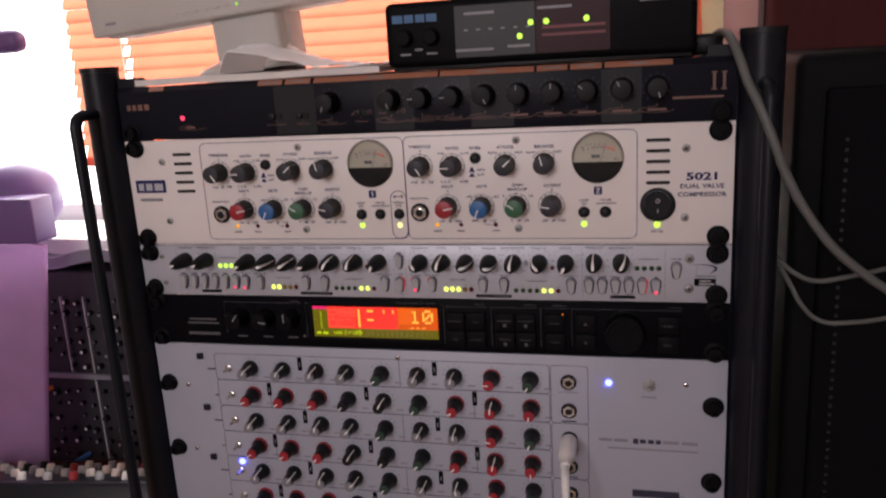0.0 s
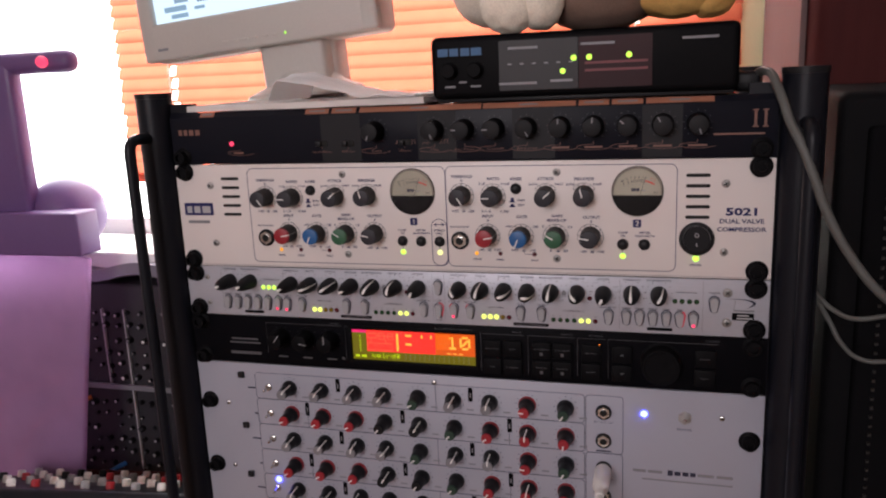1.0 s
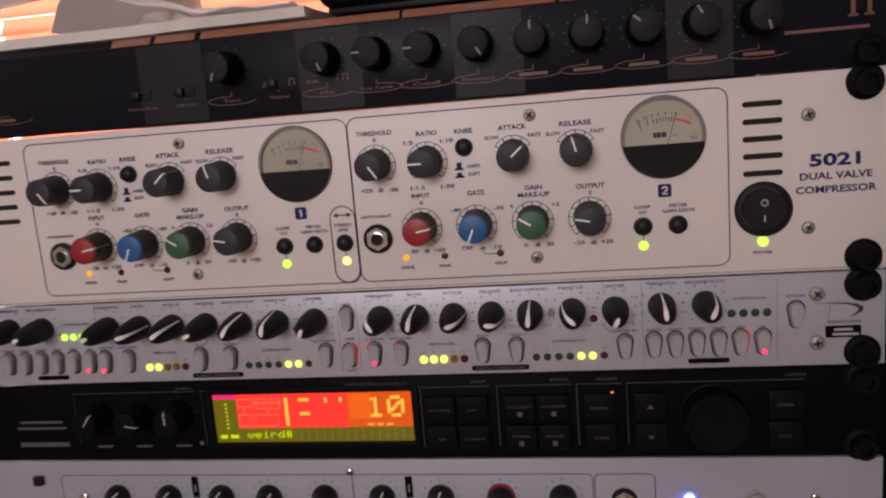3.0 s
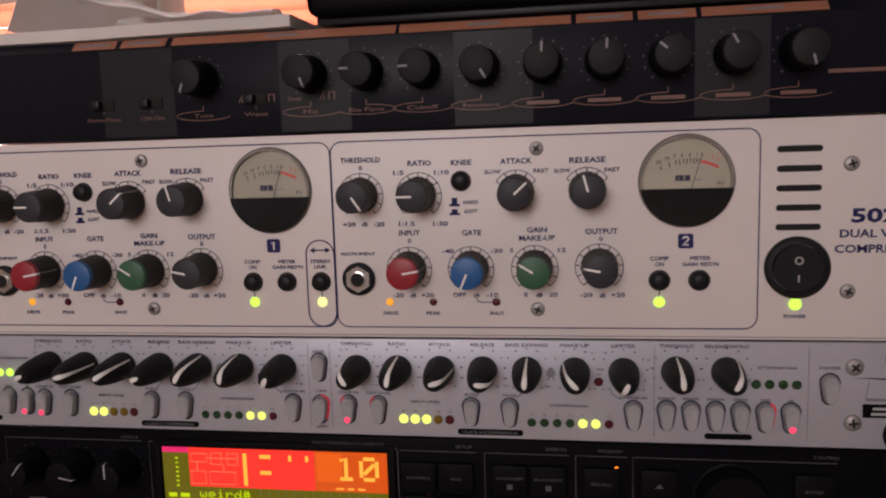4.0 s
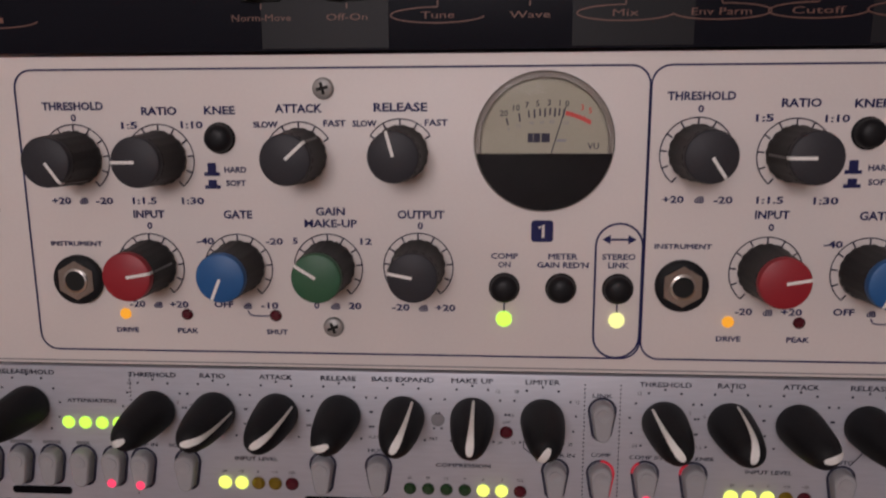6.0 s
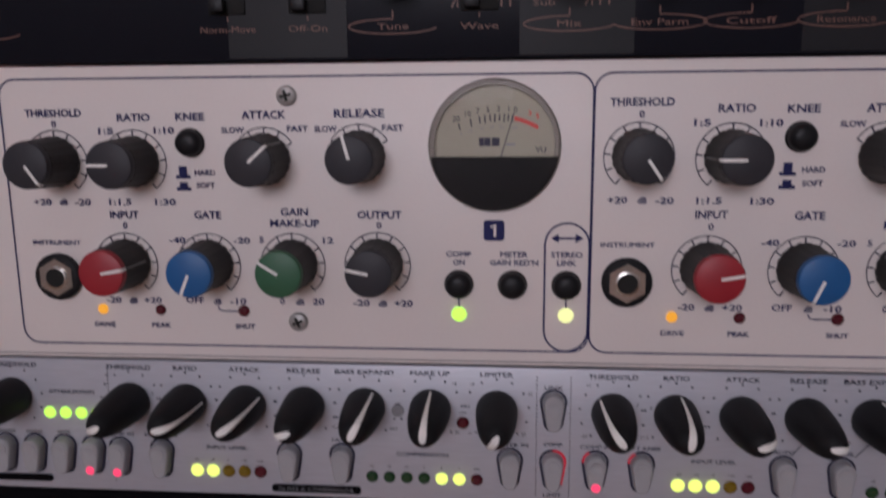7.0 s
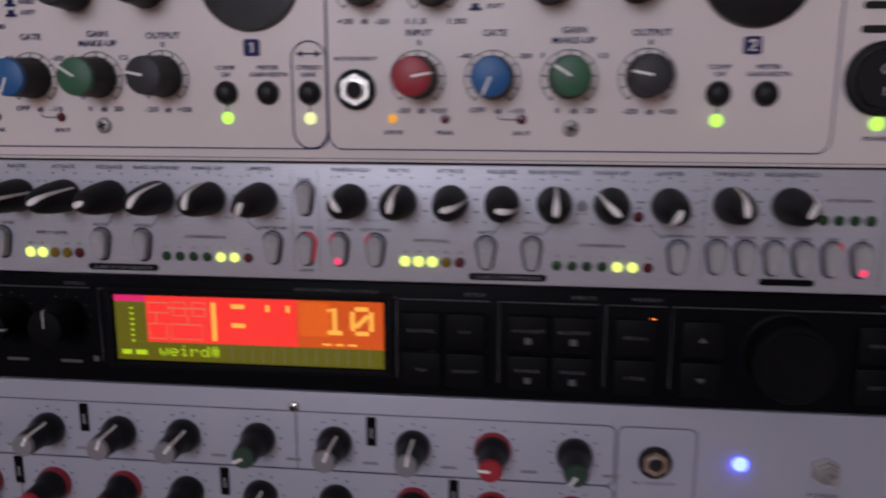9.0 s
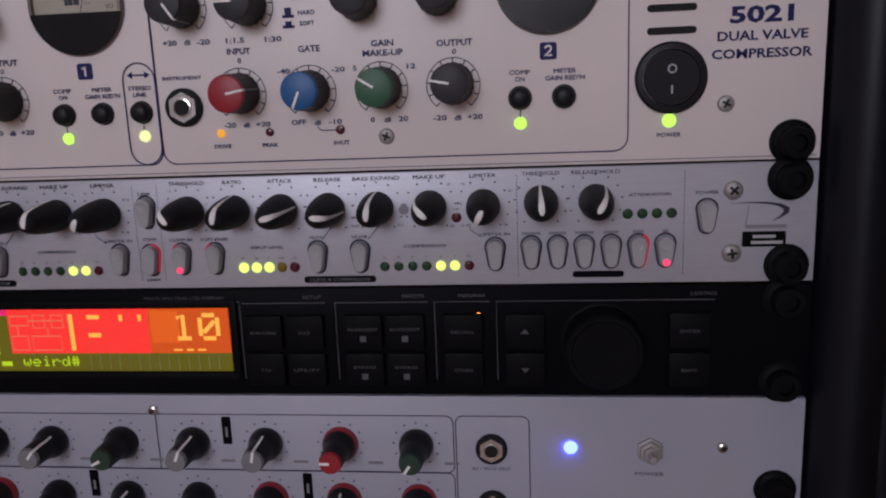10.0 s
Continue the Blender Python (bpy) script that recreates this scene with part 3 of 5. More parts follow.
def teardrop(h=11.5, w=6.4):
    pts = []
    for i in range(13):
        a = radians(-90 + 15 * i)
        pts.append((w / 2 * math.sin(a), h / 2 - w / 2 + w / 2 * math.cos(a)))
    for i in range(9):
        a = radians(90 + 22.5 * i)
        pts.append((w * 0.36 * math.sin(a), -h / 2 + w * 0.36 + w * 0.36 * math.cos(a)))
    return pts


def teardrop_cap():
    """A raised button with a rounded edge and a shallow finger dish near its broad end."""
    bm = bmesh.new()
    rings = []
    for k, o in ((1.0, 0.1), (0.98, 2.8), (0.93, 3.4), (0.82, 3.7)):
        rings.append([bm.verts.new((x * k * MM, -o * MM, z * (0.5 + 0.5 * k) * MM)) for x, z in teardrop()])
    for a, b in zip(rings, rings[1:]):
        for i in range(len(a)):
            j = (i + 1) % len(a)
            bm.faces.new((a[i], a[j], b[j], b[i]))
    bm.faces.new(rings[-1])
    dish = lathe([(2.1, 3.6), (1.95, 3.95), (1.5, 3.9), (0.8, 3.72), (0, 3.71)], 18)
    bmesh.ops.translate(dish, verts=dish.verts, vec=(0, 0, 2.3 * MM))
    return merge(bm, dish)


def foc_button(x, z, lit=False):
    b = part("push_button", shared("teardrop", teardrop_cap), BUTTON_GREY, foc, "pale grey teardrop button" + (" with a red lamp" if lit else ""), at=(x, z + FZ, 0))
    part("button_gap", shared("teargap", lambda: outline(teardrop(12.7, 7.5), 0.75, 0.2, True)), INK, b)
    if lit == 2:
        part("rim_glow", shared("right_glow", lambda: outline(teardrop(12.7, 7.5)[8:17], 1.0, 0.35)), RED_DIM, b, "faint red glow at the button rim")
    elif lit:
        part("button_lamp", shared("tearlamp", lambda: lathe([(1.5, 3.3), (1.35, 3.9), (0, 4.1)], 14)), RED_ON, b, at=(0, -3.9, 0))


DOTS = finish(dots_ring(-140, 140, 11, 9.6), False)


def foc_row(dx, levels, compression, angles):
    for (text, x, w), a in zip((("THRESHOLD", -140, 14.4), ("RATIO", -121.8, 7.6), ("ATTACK", -103, 9.8), ("RELEASE", -84.5, 10.4), ("BASS EXPAND", -65.8, 18), ("MAKE UP", -45.8, 12), ("LIMITER", -25.8, 9.8)), angles):
        printed(foc, text, x + dx, -2.5 + FZ, 1.5, INK, w, bold=0.02)
        part("dial_scale", DOTS, INK, foc, at=(x + dx, -13.6 + FZ, 0))
        cone_knob(foc, x + dx, -13.6 + FZ, a)
    for x, marks in ((-140, (("12", -38), ("0", 80), ("-24", -135), ("-12", 135))), (-121.8, (("2", -75), ("1.2", -135))), (-65.8, (("FLAT", -130), ("FAT", 130))), (-45.8, (("12", 40), ("18", 85), ("20", 135))), (-25.8, (("18", -40), ("22", 60), ("12", -135), ("28", 135)))):
        for text, a in marks:
            printed(foc, text, x + dx + 11.4 * math.sin(radians(a)), -13.6 + FZ + 10.6 * math.cos(radians(a)), 1.05, INK)
    for x, text, w, lit in ((-144.6, "COMP IN", 9.2, 1), (-131, "SOFT KNEE", 11, 0), (-90, "AUTO", 6, 0), (-73.4, "HUGE", 6, 0), (-21.8, "LIMITER IN", 11, 0)):
        foc_button(x + dx, -32.2, lit)
        printed(foc, text, x + dx, -24.6 + FZ, 1.2, INK, w, bold=0.02)
    printed(foc, "INPUT LEVEL", -110 + dx, -28.2 + FZ, 1.2, INK, 13, bold=0.02)
    printed(foc, "COMPRESSION", -48.5 + dx, -28.6 + FZ, 1.2, INK, 16, bold=0.02)
    for i, n in enumerate(("-20", "-10", "0", "+10", "+20")):
        led(foc, -120 + 5.1 * i + dx, -36.1 + FZ, 1.7, LIME_ON if i < levels else (RED_OFF if i == 4 else AMBER_OFF))
        printed(foc, n, -120 + 5.1 * i + dx, -32.4 + FZ, 0.95, INK)
    for i, n in enumerate(("24", "18", "12", "9", "6", "3", "O/L")):
        led(foc, -64.2 + 5.4 * i + dx, -36.4 + FZ, 1.55, LIME_ON if i in compression else (RED_OFF if i == 6 else GREEN_OFF))
        printed(foc, n, -64.2 + 5.4 * i + dx, -32.8 + FZ, 0.95, INK)
    p = part("black_badge", plate(rounded(-14.2, 14.2, -1.3, 1.3, 1.2, 4), 0.1, 0.35), BLACK_PANEL, foc, at=(-82 + dx, -41.2 + FZ, 0))
    printed(p, "CLASS A COMPRESSOR", 0, 0, 1.2, GREY_INK, 24, 0.6)
    led(foc, -36 + dx, -18 + FZ, 1.6, RED_OFF)
    printed(foc, "LIM", -36 + dx, -14.8 + FZ, 1.0, INK)
    part("blank_plug", shared("plug", lambda: lathe([(2.0, 0.1), (1.9, 0.5), (0, 0.6)], 18)), GREY_INK, foc, at=(-55.8 + dx, -14.6 + FZ, 0))
    for pts in ([(-84 + dx, -20.6), (-88 + dx, -25.6)], [(-65.6 + dx, -20.6), (-70 + dx, -25.6)], [(-31 + dx, -20.4), (-31 + dx, -22.6), (-27 + dx, -25.6)]):
        part("printed_line", outline([(x, z + FZ) for x, z in pts], 0.3), INK, foc)


foc_row(0.0, 2, (4, 5), (244, 78, 58, 248, 28, 4, 208))
foc_row(148.4, 3, (4, 5), (322, 8, 76, 96, 3, 312, 206))


def gate_section(dx, lit, angles):
    for text, x, w, a in (("THRESHOLD", 143.8, 13.6, angles[0]), ("RELEASE/HOLD", 163.6, 17.6, angles[1])):
        printed(foc, text, x + dx, -2.3 + FZ, 1.5, INK, w, bold=0.02)
        part("dial_scale", DOTS, INK, foc, at=(x + dx, -12.8 + FZ, 0))
        cone_knob(foc, x + dx, -12.8 + FZ, a)
    printed(foc, "ATTENUATION", 183 + dx, -11 + FZ, 1.2, INK, 15, bold=0.02)
    for i in range(4):
        led(foc, 175.2 + 5.2 * i + dx, -18 + FZ, 1.6, GREEN_ON if lit else GREEN_OFF)
    for i in range(6):
        foc_button(140 + 9.75 * i + dx, -31.8, (0, 0, 0, 0, 2 if not lit else 0, 1)[i])
        bar(foc, 140 + 9.75 * i + dx, -24.6 + FZ, (7, 6.5, 7, 5.5, 4, 2)[i], 1.1, GREY_INK)
    part("black_badge", plate(rounded(-9.4, 9.4, -1.2, 1.2, 1.1, 4), 0.1, 0.35), BLACK_PANEL, foc, at=(164.6 + dx, -40.4 + FZ, 0))
    for x in (135.0, 195.2):
        part("dotted_line", shared("dots_v", lambda: merge(*[outline([(-0.2, -3 - 1.25 * i), (0.2, -3 - 1.25 * i)], 0.5) for i in range(31)])), INK, foc, at=(x + dx, FZ, 0))


gate_section(0.0, False, (357, 30))
gate_section(-342.2, True, (250, 246))
for x in (-13.9, -3.9):
    part("dotted_line", SHARED["dots_v"], INK, foc, at=(x, FZ, 0))
for z, text, z2 in ((-13.4, "LINK", -6.2), (-32.4, "COMP", -24.2)):
    foc_button(-8.9, z)
    printed(foc, text, -8.9, z2 + FZ, 1.2, INK, 5.6, bold=0.02)
for x, z in ((-8.9, -32.4), (3.8, -32.2), (17.4, -32.2)):
    part("rim_glow", outline(teardrop(12.7, 7.5)[6:15] if x < 0 else teardrop(12.7, 7.5)[:5] + teardrop(12.7, 7.5)[:0], 0.8, 0.3), RED_DIM, foc, "faint red glow at a button rim", at=(x, z + FZ, 0))
printed(foc, "LIMIT", -8.9, -40.6 + FZ, 1.2, INK, 5.6, bold=0.02)
foc_button(203.2, -19.4)
printed(foc, "POWER", 203.2, -10.8 + FZ, 1.3, INK, 8, bold=0.02)
for z in (-10.2, -33.2):
    screw(foc, 212.2, z + FZ, 3.4)
    screw(foc, -221, z + FZ, 2.2)
swoosh = [(211, -15.0), (218, -14.6), (224.4, -14.7), (229, -15.4), (231.9, -16.9), (231.6, -18.9), (229, -20.5), (226, -21.7), (228.4, -20.0), (229.8, -18.5), (229.6, -17.3), (227.5, -16.2), (224, -15.4), (218, -15.0)]
part("printed_swoosh", plate([(x, z + FZ) for x, z in swoosh], 0.1, 0.22), INK, foc)
part("printed_mark", outline([(217.9, -16 + FZ), (216.8, -23.8 + FZ)], 0.35), GREY_INK, foc)
bar(foc, 224, -23.6 + FZ, 14, 1.3, GREY_INK)
mk = part("maker_badge", plate(rounded(-7.6, 7.6, -2.8, 2.8, 0.4, 2), 0.1, 0.3), BLACK_PANEL, foc, "black maker's badge", at=(223.4, -28.2 + FZ, 0))
bar(mk, 0, 1.0, 8, 1.1, PALE_INK, 0.5, "badge_bar")
bar(mk, 1, -1.2, 11, 1.1, PALE_INK, 0.5, "badge_bar")
for x in (-231.5, 231.5):
    for z in (-6.4, -38.0):
        thumb_screw(foc, x, z + FZ)

# ---- the black effects processor with the colour display ----
fx = rack_unit("effects_processor", "black effects processor with a glowing red and olive display", -2 * U, 1, BLACK_PANEL)
XZ = 2 * U
lcd = part("display", merge(block(112, 3, 0.0, 1.4, 0.3, -33.6, -50.3 + XZ), block(112, 3, 0.0, 1.4, 0.3, -33.6, -80.6 + XZ), block(3, 33, 0.0, 1.39, 0.3, -89.2, -65.5 + XZ), block(3, 33, 0.0, 1.39, 0.3, 22.2, -65.5 + XZ)), WHEEL_BLACK, fx, "colour display showing the number 10")


def lcd_field(x0, x1, z0, z1, mat, o=0.4):
    part("display_field", plate([(x0, z0 + XZ), (x1, z0 + XZ), (x1, z1 + XZ), (x0, z1 + XZ)], 0.1, o), mat, lcd)


lcd_field(-87, -74.2, -54.8, -52.4, LCD_PINK)
lcd_field(-87, -74.2, -78.6, -54.9, LCD_OLIVE)
lcd_field(-74.1, -13.6, -71.0, -52.4, LCD_RED)
lcd_field(-13.5, 20, -71.0, -52.4, LCD_ORANGE)
lcd_field(-74.1, 20, -78.6, -71.1, LCD_OLIVE)
lcd_field(-12.6, -0.8, -66.5, -53.2, LCD_ORANGE_PALE, 0.5)
for pts in ([(-1.4, -58.2), (1.2, -57.0), (1.2, -66.6)], [(-1.6, -66.6), (4.2, -66.6)], [(9.2, -57.0), (14.4, -57.0)], [(9.2, -66.6), (14.4, -66.6)], [(8.2, -58.0), (8.2, -65.6)], [(15.4, -58.0), (15.4, -65.6)], [(9.4, -64.2), (14.2, -59.4)]):
    part("display_digit", outline([(x, z + 1.9 + XZ) for x, z in pts], 1.75, 0.6 + 0.01 * len(pts)), LCD_DIGIT, lcd)
GLYPHS = {"w": ("00000", "00000", "10001", "10001", "10101", "10101", "01010"), "e": ("00000", "00000", "01110", "10001", "11111", "10000", "01110"),
          "i": ("00100", "00000", "01100", "00100", "00100", "00100", "01110"), "r": ("00000", "00000", "10110", "11001", "10000", "10000", "10000"),
          "d": ("00001", "00001", "01101", "10011", "10001", "10011", "01101"), "#": ("01010", "01010", "11111", "01010", "11111", "01010", "01010")}
for k, ch in enumerate("weird#"):
    dots = [(c, r) for r, line in enumerate(GLYPHS[ch]) for c, on in enumerate(line) if on == "1"]
    part("display_letter", merge(*[outline([(c * 0.68 - 0.32, -r * 0.62), (c * 0.68 + 0.32, -r * 0.62)], 0.58, 0.7) for c, r in dots]), LCD_LIME, lcd, at=(-69.2 + 4.25 * k, -72.4 + XZ, 0))
for x, w in ((-2, 3.6), (3, 3.0), (8, 3.4)):
    bar(lcd, x, -69.5 + XZ, w, 0.8, LCD_DIGIT, 0.6, "display_line")
bar(lcd, -46.6, -62 + XZ, 1.9, 15.5, LCD_DIGIT, 0.6, "display_line")
for x, z, w, h in ((-36.8, -55.6, 5.4, 1.8), (-36.8, -63.2, 5.4, 1.8), (-25, -56, 1.5, 2.8), (-17, -56, 1.5, 2.8)):
    bar(lcd, x, z + XZ, w, h, LCD_DIGIT, 0.6, "display_line")
for x0, x1, z0, z1 in ((-73, -65, -59, -55), (-63, -58, -60, -54.6), (-55, -50, -60, -54.6), (-73, -66, -69.5, -63.5), (-64, -51.5, -69.5, -63.5)):
    part("display_line", outline([(x0, z0 + XZ), (x1, z0 + XZ), (x1, z1 + XZ), (x0, z1 + XZ)], 0.5, 0.6, True), LCD_LINE, lcd)
for pts in ([(-70, -59), (-70, -63.5)], [(-57, -60), (-57, -63.5)], [(-65, -57), (-50, -57)]):
    part("display_line", outline([(x, z + XZ) for x, z in pts], 0.5, 0.6), LCD_LINE, lcd)
for i in range(7):
    bar(lcd, -80, -57.5 - 2.2 * i + XZ, 1.4, 0.8, LCD_LIME, 0.6, "display_line")
for x, w in ((-83, 4), (-77, 4.6)):
    bar(lcd, x, -75.4 + XZ, w, 2.0, LCD_LIME, 0.6, "display_line")
for i in range(14):
    bar(lcd, -40 + 4.2 * i, -74.8 + XZ, 0.25, 6.4, GREY_INK, 0.55, "display_line")
g = part("display_window", plate([(-87.6, -79 + XZ), (20.6, -79 + XZ), (20.6, -52 + XZ), (-87.6, -52 + XZ)], 0.9, 1.1), GLASS, lcd)
g.visible_shadow = False
FX_KNOB = (7.6, 6.9, 15.8, 0.6)
for x, a in ((-153.5, 38), (-130, 100), (-107, 0)):
    knob(fx, x, -62.4 + XZ, FX_KNOB, WHEEL_BLACK, a, PALE_INK, False)
    part("dial_scale", finish(dots_ring(-140, 140, 11, 9.6, 0.2), False), DIM_INK, fx, at=(x, -62.4 + XZ, 0))
    bar(fx, x, -80.4 + XZ, 9, 1.2, DIM_INK)
bar(fx, -96.5, -79 + XZ, 2.2, 2.2, DIM_INK)
for pts in ([(-168, -78), (-168, -50), (-97, -50)], [(-93.5, -80), (-93.5, -50), (25, -50)], [(25, -82), (25, -51)], [(26, -50.6), (60, -50.6)], [(63.6, -82), (63.6, -50.6), (100, -50.6)], [(102.6, -82), (102.6, -50.6), (124, -50.6)], [(126.4, -82), (126.4, -50.6), (207, -50.6)]):
    part("printed_line", outline([(x, z + XZ) for x, z in pts], 0.3), DIM_INK, fx)
for text, x, w in (("LEVELS", -103, 8.5), ("MULTI SPECTRAL LCD DISPLAY", 2.5, 33), ("SETUP", 54.6, 7.6), ("EFFECTS", 94.5, 8.6), ("PROGRAM", 117, 10), ("CONTROL", 203, 10)):
    printed(fx, text, x, -48.2 + XZ, 1.4, DIM_INK, w)
for x, z, text, mark in ((34.6, -62, "ROUTING", 0), (51.2, -62, "I/O", 0), (34.6, -77.4, "TAP", 0), (51.2, -77.4, "UTILITY", 0), (74.5, -62, "ALGO/EDIT", 1), (91, -62, "ALGO/EDIT", 1), (74.5, -77.4, "BYPASS", 1), (91, -77.4, "BYPASS", 1),
                         (113.4, -62, "RECALL", 0), (113.4, -77.4, "STORE", 0), (137, -62, "", 2), (137, -77.4, "", 3), (198, -62, "ENTER", 0), (198, -77.4, "EXIT", 0)):
    b = part("push_button", shared("fxbtn", lambda: block(15.2, 13.6, 0.1, 2.6, 0.7)), WHEEL_BLACK, fx, at=(x, z + XZ, 0))
    if text:
        printed(b, text, 0, 1.2 if mark else 0, 1.25, DIM_INK, min(12, 1.45 * len(text)), 2.8)
    if mark == 1:
        bar(b, 0, -2.6, 2.4, 2.4, DIM_INK, 2.8)
    if mark > 1:
        s = 1 if mark == 2 else -1
        part("printed_symbol", plate([(-1.6, -0.8 * s), (1.6, -0.8 * s), (0, 1.0 * s)], 2.62, 2.8), DIM_INK, b)
for x, z, mat in ((119.6, -56.2, ORANGE_ON), (38.6, -71.4, RED_OFF)):
    led(fx, x, z + XZ, 0.8, mat)
whl = part("data_wheel", lathe([(15.5, 0.2), (15.5, 1.0), (14.6, 1.4), (14.2, 12.6), (13.4, 13.4), (12.2, 13.4), (11.6, 12.9), (0, 12.7)], 44), WHEEL_BLACK, fx, "large black data wheel", at=(166, -67 + XZ, 0))
part("finger_dip", lathe([(3.4, 12.95), (2.6, 12.85), (0, 12.8)], 18), WHEEL_BLACK, whl, at=(6.5, 2.5, 0.2))
for z, w in ((-66, 26), (-69.5, 30), (-79, 30)):
    bar(fx, -190, z + XZ, w, 2.6 if z < -75 else 1.4, DIM_INK if z < -75 else DIM_INK)
for x in (-231.5, 231.5):
    for z in (-50.6, -82.6):
        thumb_screw(fx, x, z + XZ)

# ---- the pale grey analogue synthesiser ----
syn = rack_unit("analogue_synthesiser", "pale grey rack synthesiser with rows of small coloured knobs", -7 * U, 5, GREY_PAINT)
SZ = 7 * U
SMALL_KNOB = (6.9, 4.4, 18.0, 1.15)
COLS = (-150, -119.6, -89, -62, -31, 0, 31, 62, 93)
DOTS_S = finish(dots_ring(-145, 145, 11, 9.2, 0.34), False)
CAPS_A = (LIGHT_CAP, LIGHT_CAP, LIGHT_CAP, LIGHT_CAP, DARK_GREEN_CAP, LIGHT_CAP, LIGHT_CAP, RED_CAP, DARK_GREEN_CAP)
CAPS_B = (RED_CAP, RED_CAP, RED_CAP, BLACK_PLASTIC, BLACK_PLASTIC, DARK_GREEN_CAP, RED_CAP, RED_CAP, RED_CAP)
ANG_A = (35, 30, 20, 38, 242, 22, 10, 272, 214)
ANG_B = (250, 235, 242, 225, 28, 218, 230, 2, 188)
RING_RED = finish(lathe([(7.3, 0.1), (7.3, 1.2), (7.1, 2.4), (6.85, 3.0), (6.6, 3.0)], 24))
for row in range(8):
    z = -109.6 - 24.6 * row + SZ
    odd = row % 2
    for i, x in enumerate(COLS):
        if odd and row == 3 and i in (3, 4):
            a = 30 if i == 3 else 215
        else:
            a = (ANG_B if odd else ANG_A)[i] + (row // 2) * (7 if i % 2 else -9)
        cap = (CAPS_B if odd else CAPS_A)[i]
        part("dial_scale", DOTS_S, INK, syn, at=(x, z, 0))
        k = knob(syn, x, z, SMALL_KNOB, cap, a)
        if cap == RED_CAP:
            part("base_ring", RING_RED, RED_CAP, k)
        bar(syn, x + 14, z - 8.2, 6.0, 1.2, GREY_INK)
    part("printed_frame", outline(rounded(-184, 108, z - 12.2, z + 12.2, 3), 0.4, closed=True), INK, syn)
    for x in ((-15.5,) if not odd else (-134.5, 46.5)):
        part("printed_line", outline([(x, z - 12.2), (x, z + 12.2)], 0.4), INK, syn)
    for x in ((-104, 14.6) if not odd else (-135, -46, 47)):
        t = part("black_tag", shared("tag", lambda: plate(rounded(-1.9, 1.9, -6, 6, 0.4, 2), 0.1, 0.35)), BLACK_PANEL, syn, at=(x, z + 5.2, 0))
        bar(t, 0, -0.6, 1.0, 4.2, GREY_INK, 0.5)
    tg = part("toggle_switch", shared("toggle", lambda: merge(lathe([(3.2, 0.1), (3.2, 1.6), (2.4, 2.0), (2.2, 3.6), (0, 3.6)], 6), lathe([(1.1, 3.4), (1.3, 8.5), (0.9, 9.6), (0, 9.9)], 12))), CHROME, syn, "small nickel toggle switch", at=(-171, z - 1, 0))
    bar(syn, -186 if odd else -188, z - 2.5, 8 if not odd else 3, 1.3, INK)
    jack(syn, 123, z - 1.4 + 0.2 * row, 5.6)
    if row % 2:
        bar(syn, 123, z - 10.4, 12, 1.2, INK)
    else:
        printed(syn, "IN / VCO OUT", 123, z - 10.2, 1.4, INK, 15.5)
for i in range(4):
    part("push_button", shared("sqbtn", lambda: block(5.4, 5.4, 0.1, 3.2, 0.6)), BLACK_PLASTIC, syn, at=(-197, -100 - 48.6 * i + SZ, 0))
    part("printed_frame", outline(rounded(109, 138, -146.4 - 49.2 * i + SZ, -97.4 - 49.2 * i + SZ, 3), 0.4, closed=True), INK, syn)
led(syn, -169.5, -200.6 + SZ, 2.6, BLUE_ON, 2.2)
led(syn, 154, -110.2 + SZ, 2.4, BLUE_ON, 2.2)
pt = part("power_toggle", lathe([(5.4, 0.1), (5.4, 1.2), (4.4, 1.4), (4.3, 3.0), (3.0, 3.2), (2.8, 4.2), (0, 4.2)], 6), STEEL, syn, "nickel power toggle", at=(184.4, -111 + SZ, 0))
part("lever", lathe([(1.2, 4), (1.8, 8.6), (1.4, 9.7), (0, 10.0)], 14), STEEL, pt)
printed(syn, "POWER", 184.4, -121 + SZ, 1.6, INK, 11)
for x, z in ((-16, -95.6), (211.5, -109.4), (210, -206), (-213, -190), (-213, -128)):
    screw(syn, x, z + SZ, 2.1, CHROME)
for x, w, h, m in ((151, 10, 2.4, GREY_INK), (163, 11, 2.4, GREY_INK), (174.5, 4, 4.6, INK), (180, 4.6, 3.4, INK), (186, 4.6, 3.4, INK), (191.5, 4, 3.4, INK), (201, 12, 2.4, GREY_INK), (215, 12, 2.4, GREY_INK)):
    bar(syn, x, -158.6 + SZ, w, h, m)
bar(syn, 187, -165.4 + SZ, 68, 1.3, GREY_INK)
bar(syn, 190, -204 + SZ, 36, 6.4, INK)
for x in (-231.5, 231.5):
    for z in (-126.5, -190, -272):
        thumb_screw(syn, x, z + SZ)

# ---- the black bass synthesiser at the top ----
top = rack_unit("bass_synthesiser", "slim black synthesiser with orange lettering and dark knobs", 2 * U, 1, DARK_BLUE_PANEL, trim=4.4)
TZ = -2 * U
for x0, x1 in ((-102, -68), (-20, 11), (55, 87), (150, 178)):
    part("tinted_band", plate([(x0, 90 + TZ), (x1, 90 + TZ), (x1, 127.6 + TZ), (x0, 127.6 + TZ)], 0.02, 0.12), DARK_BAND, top)


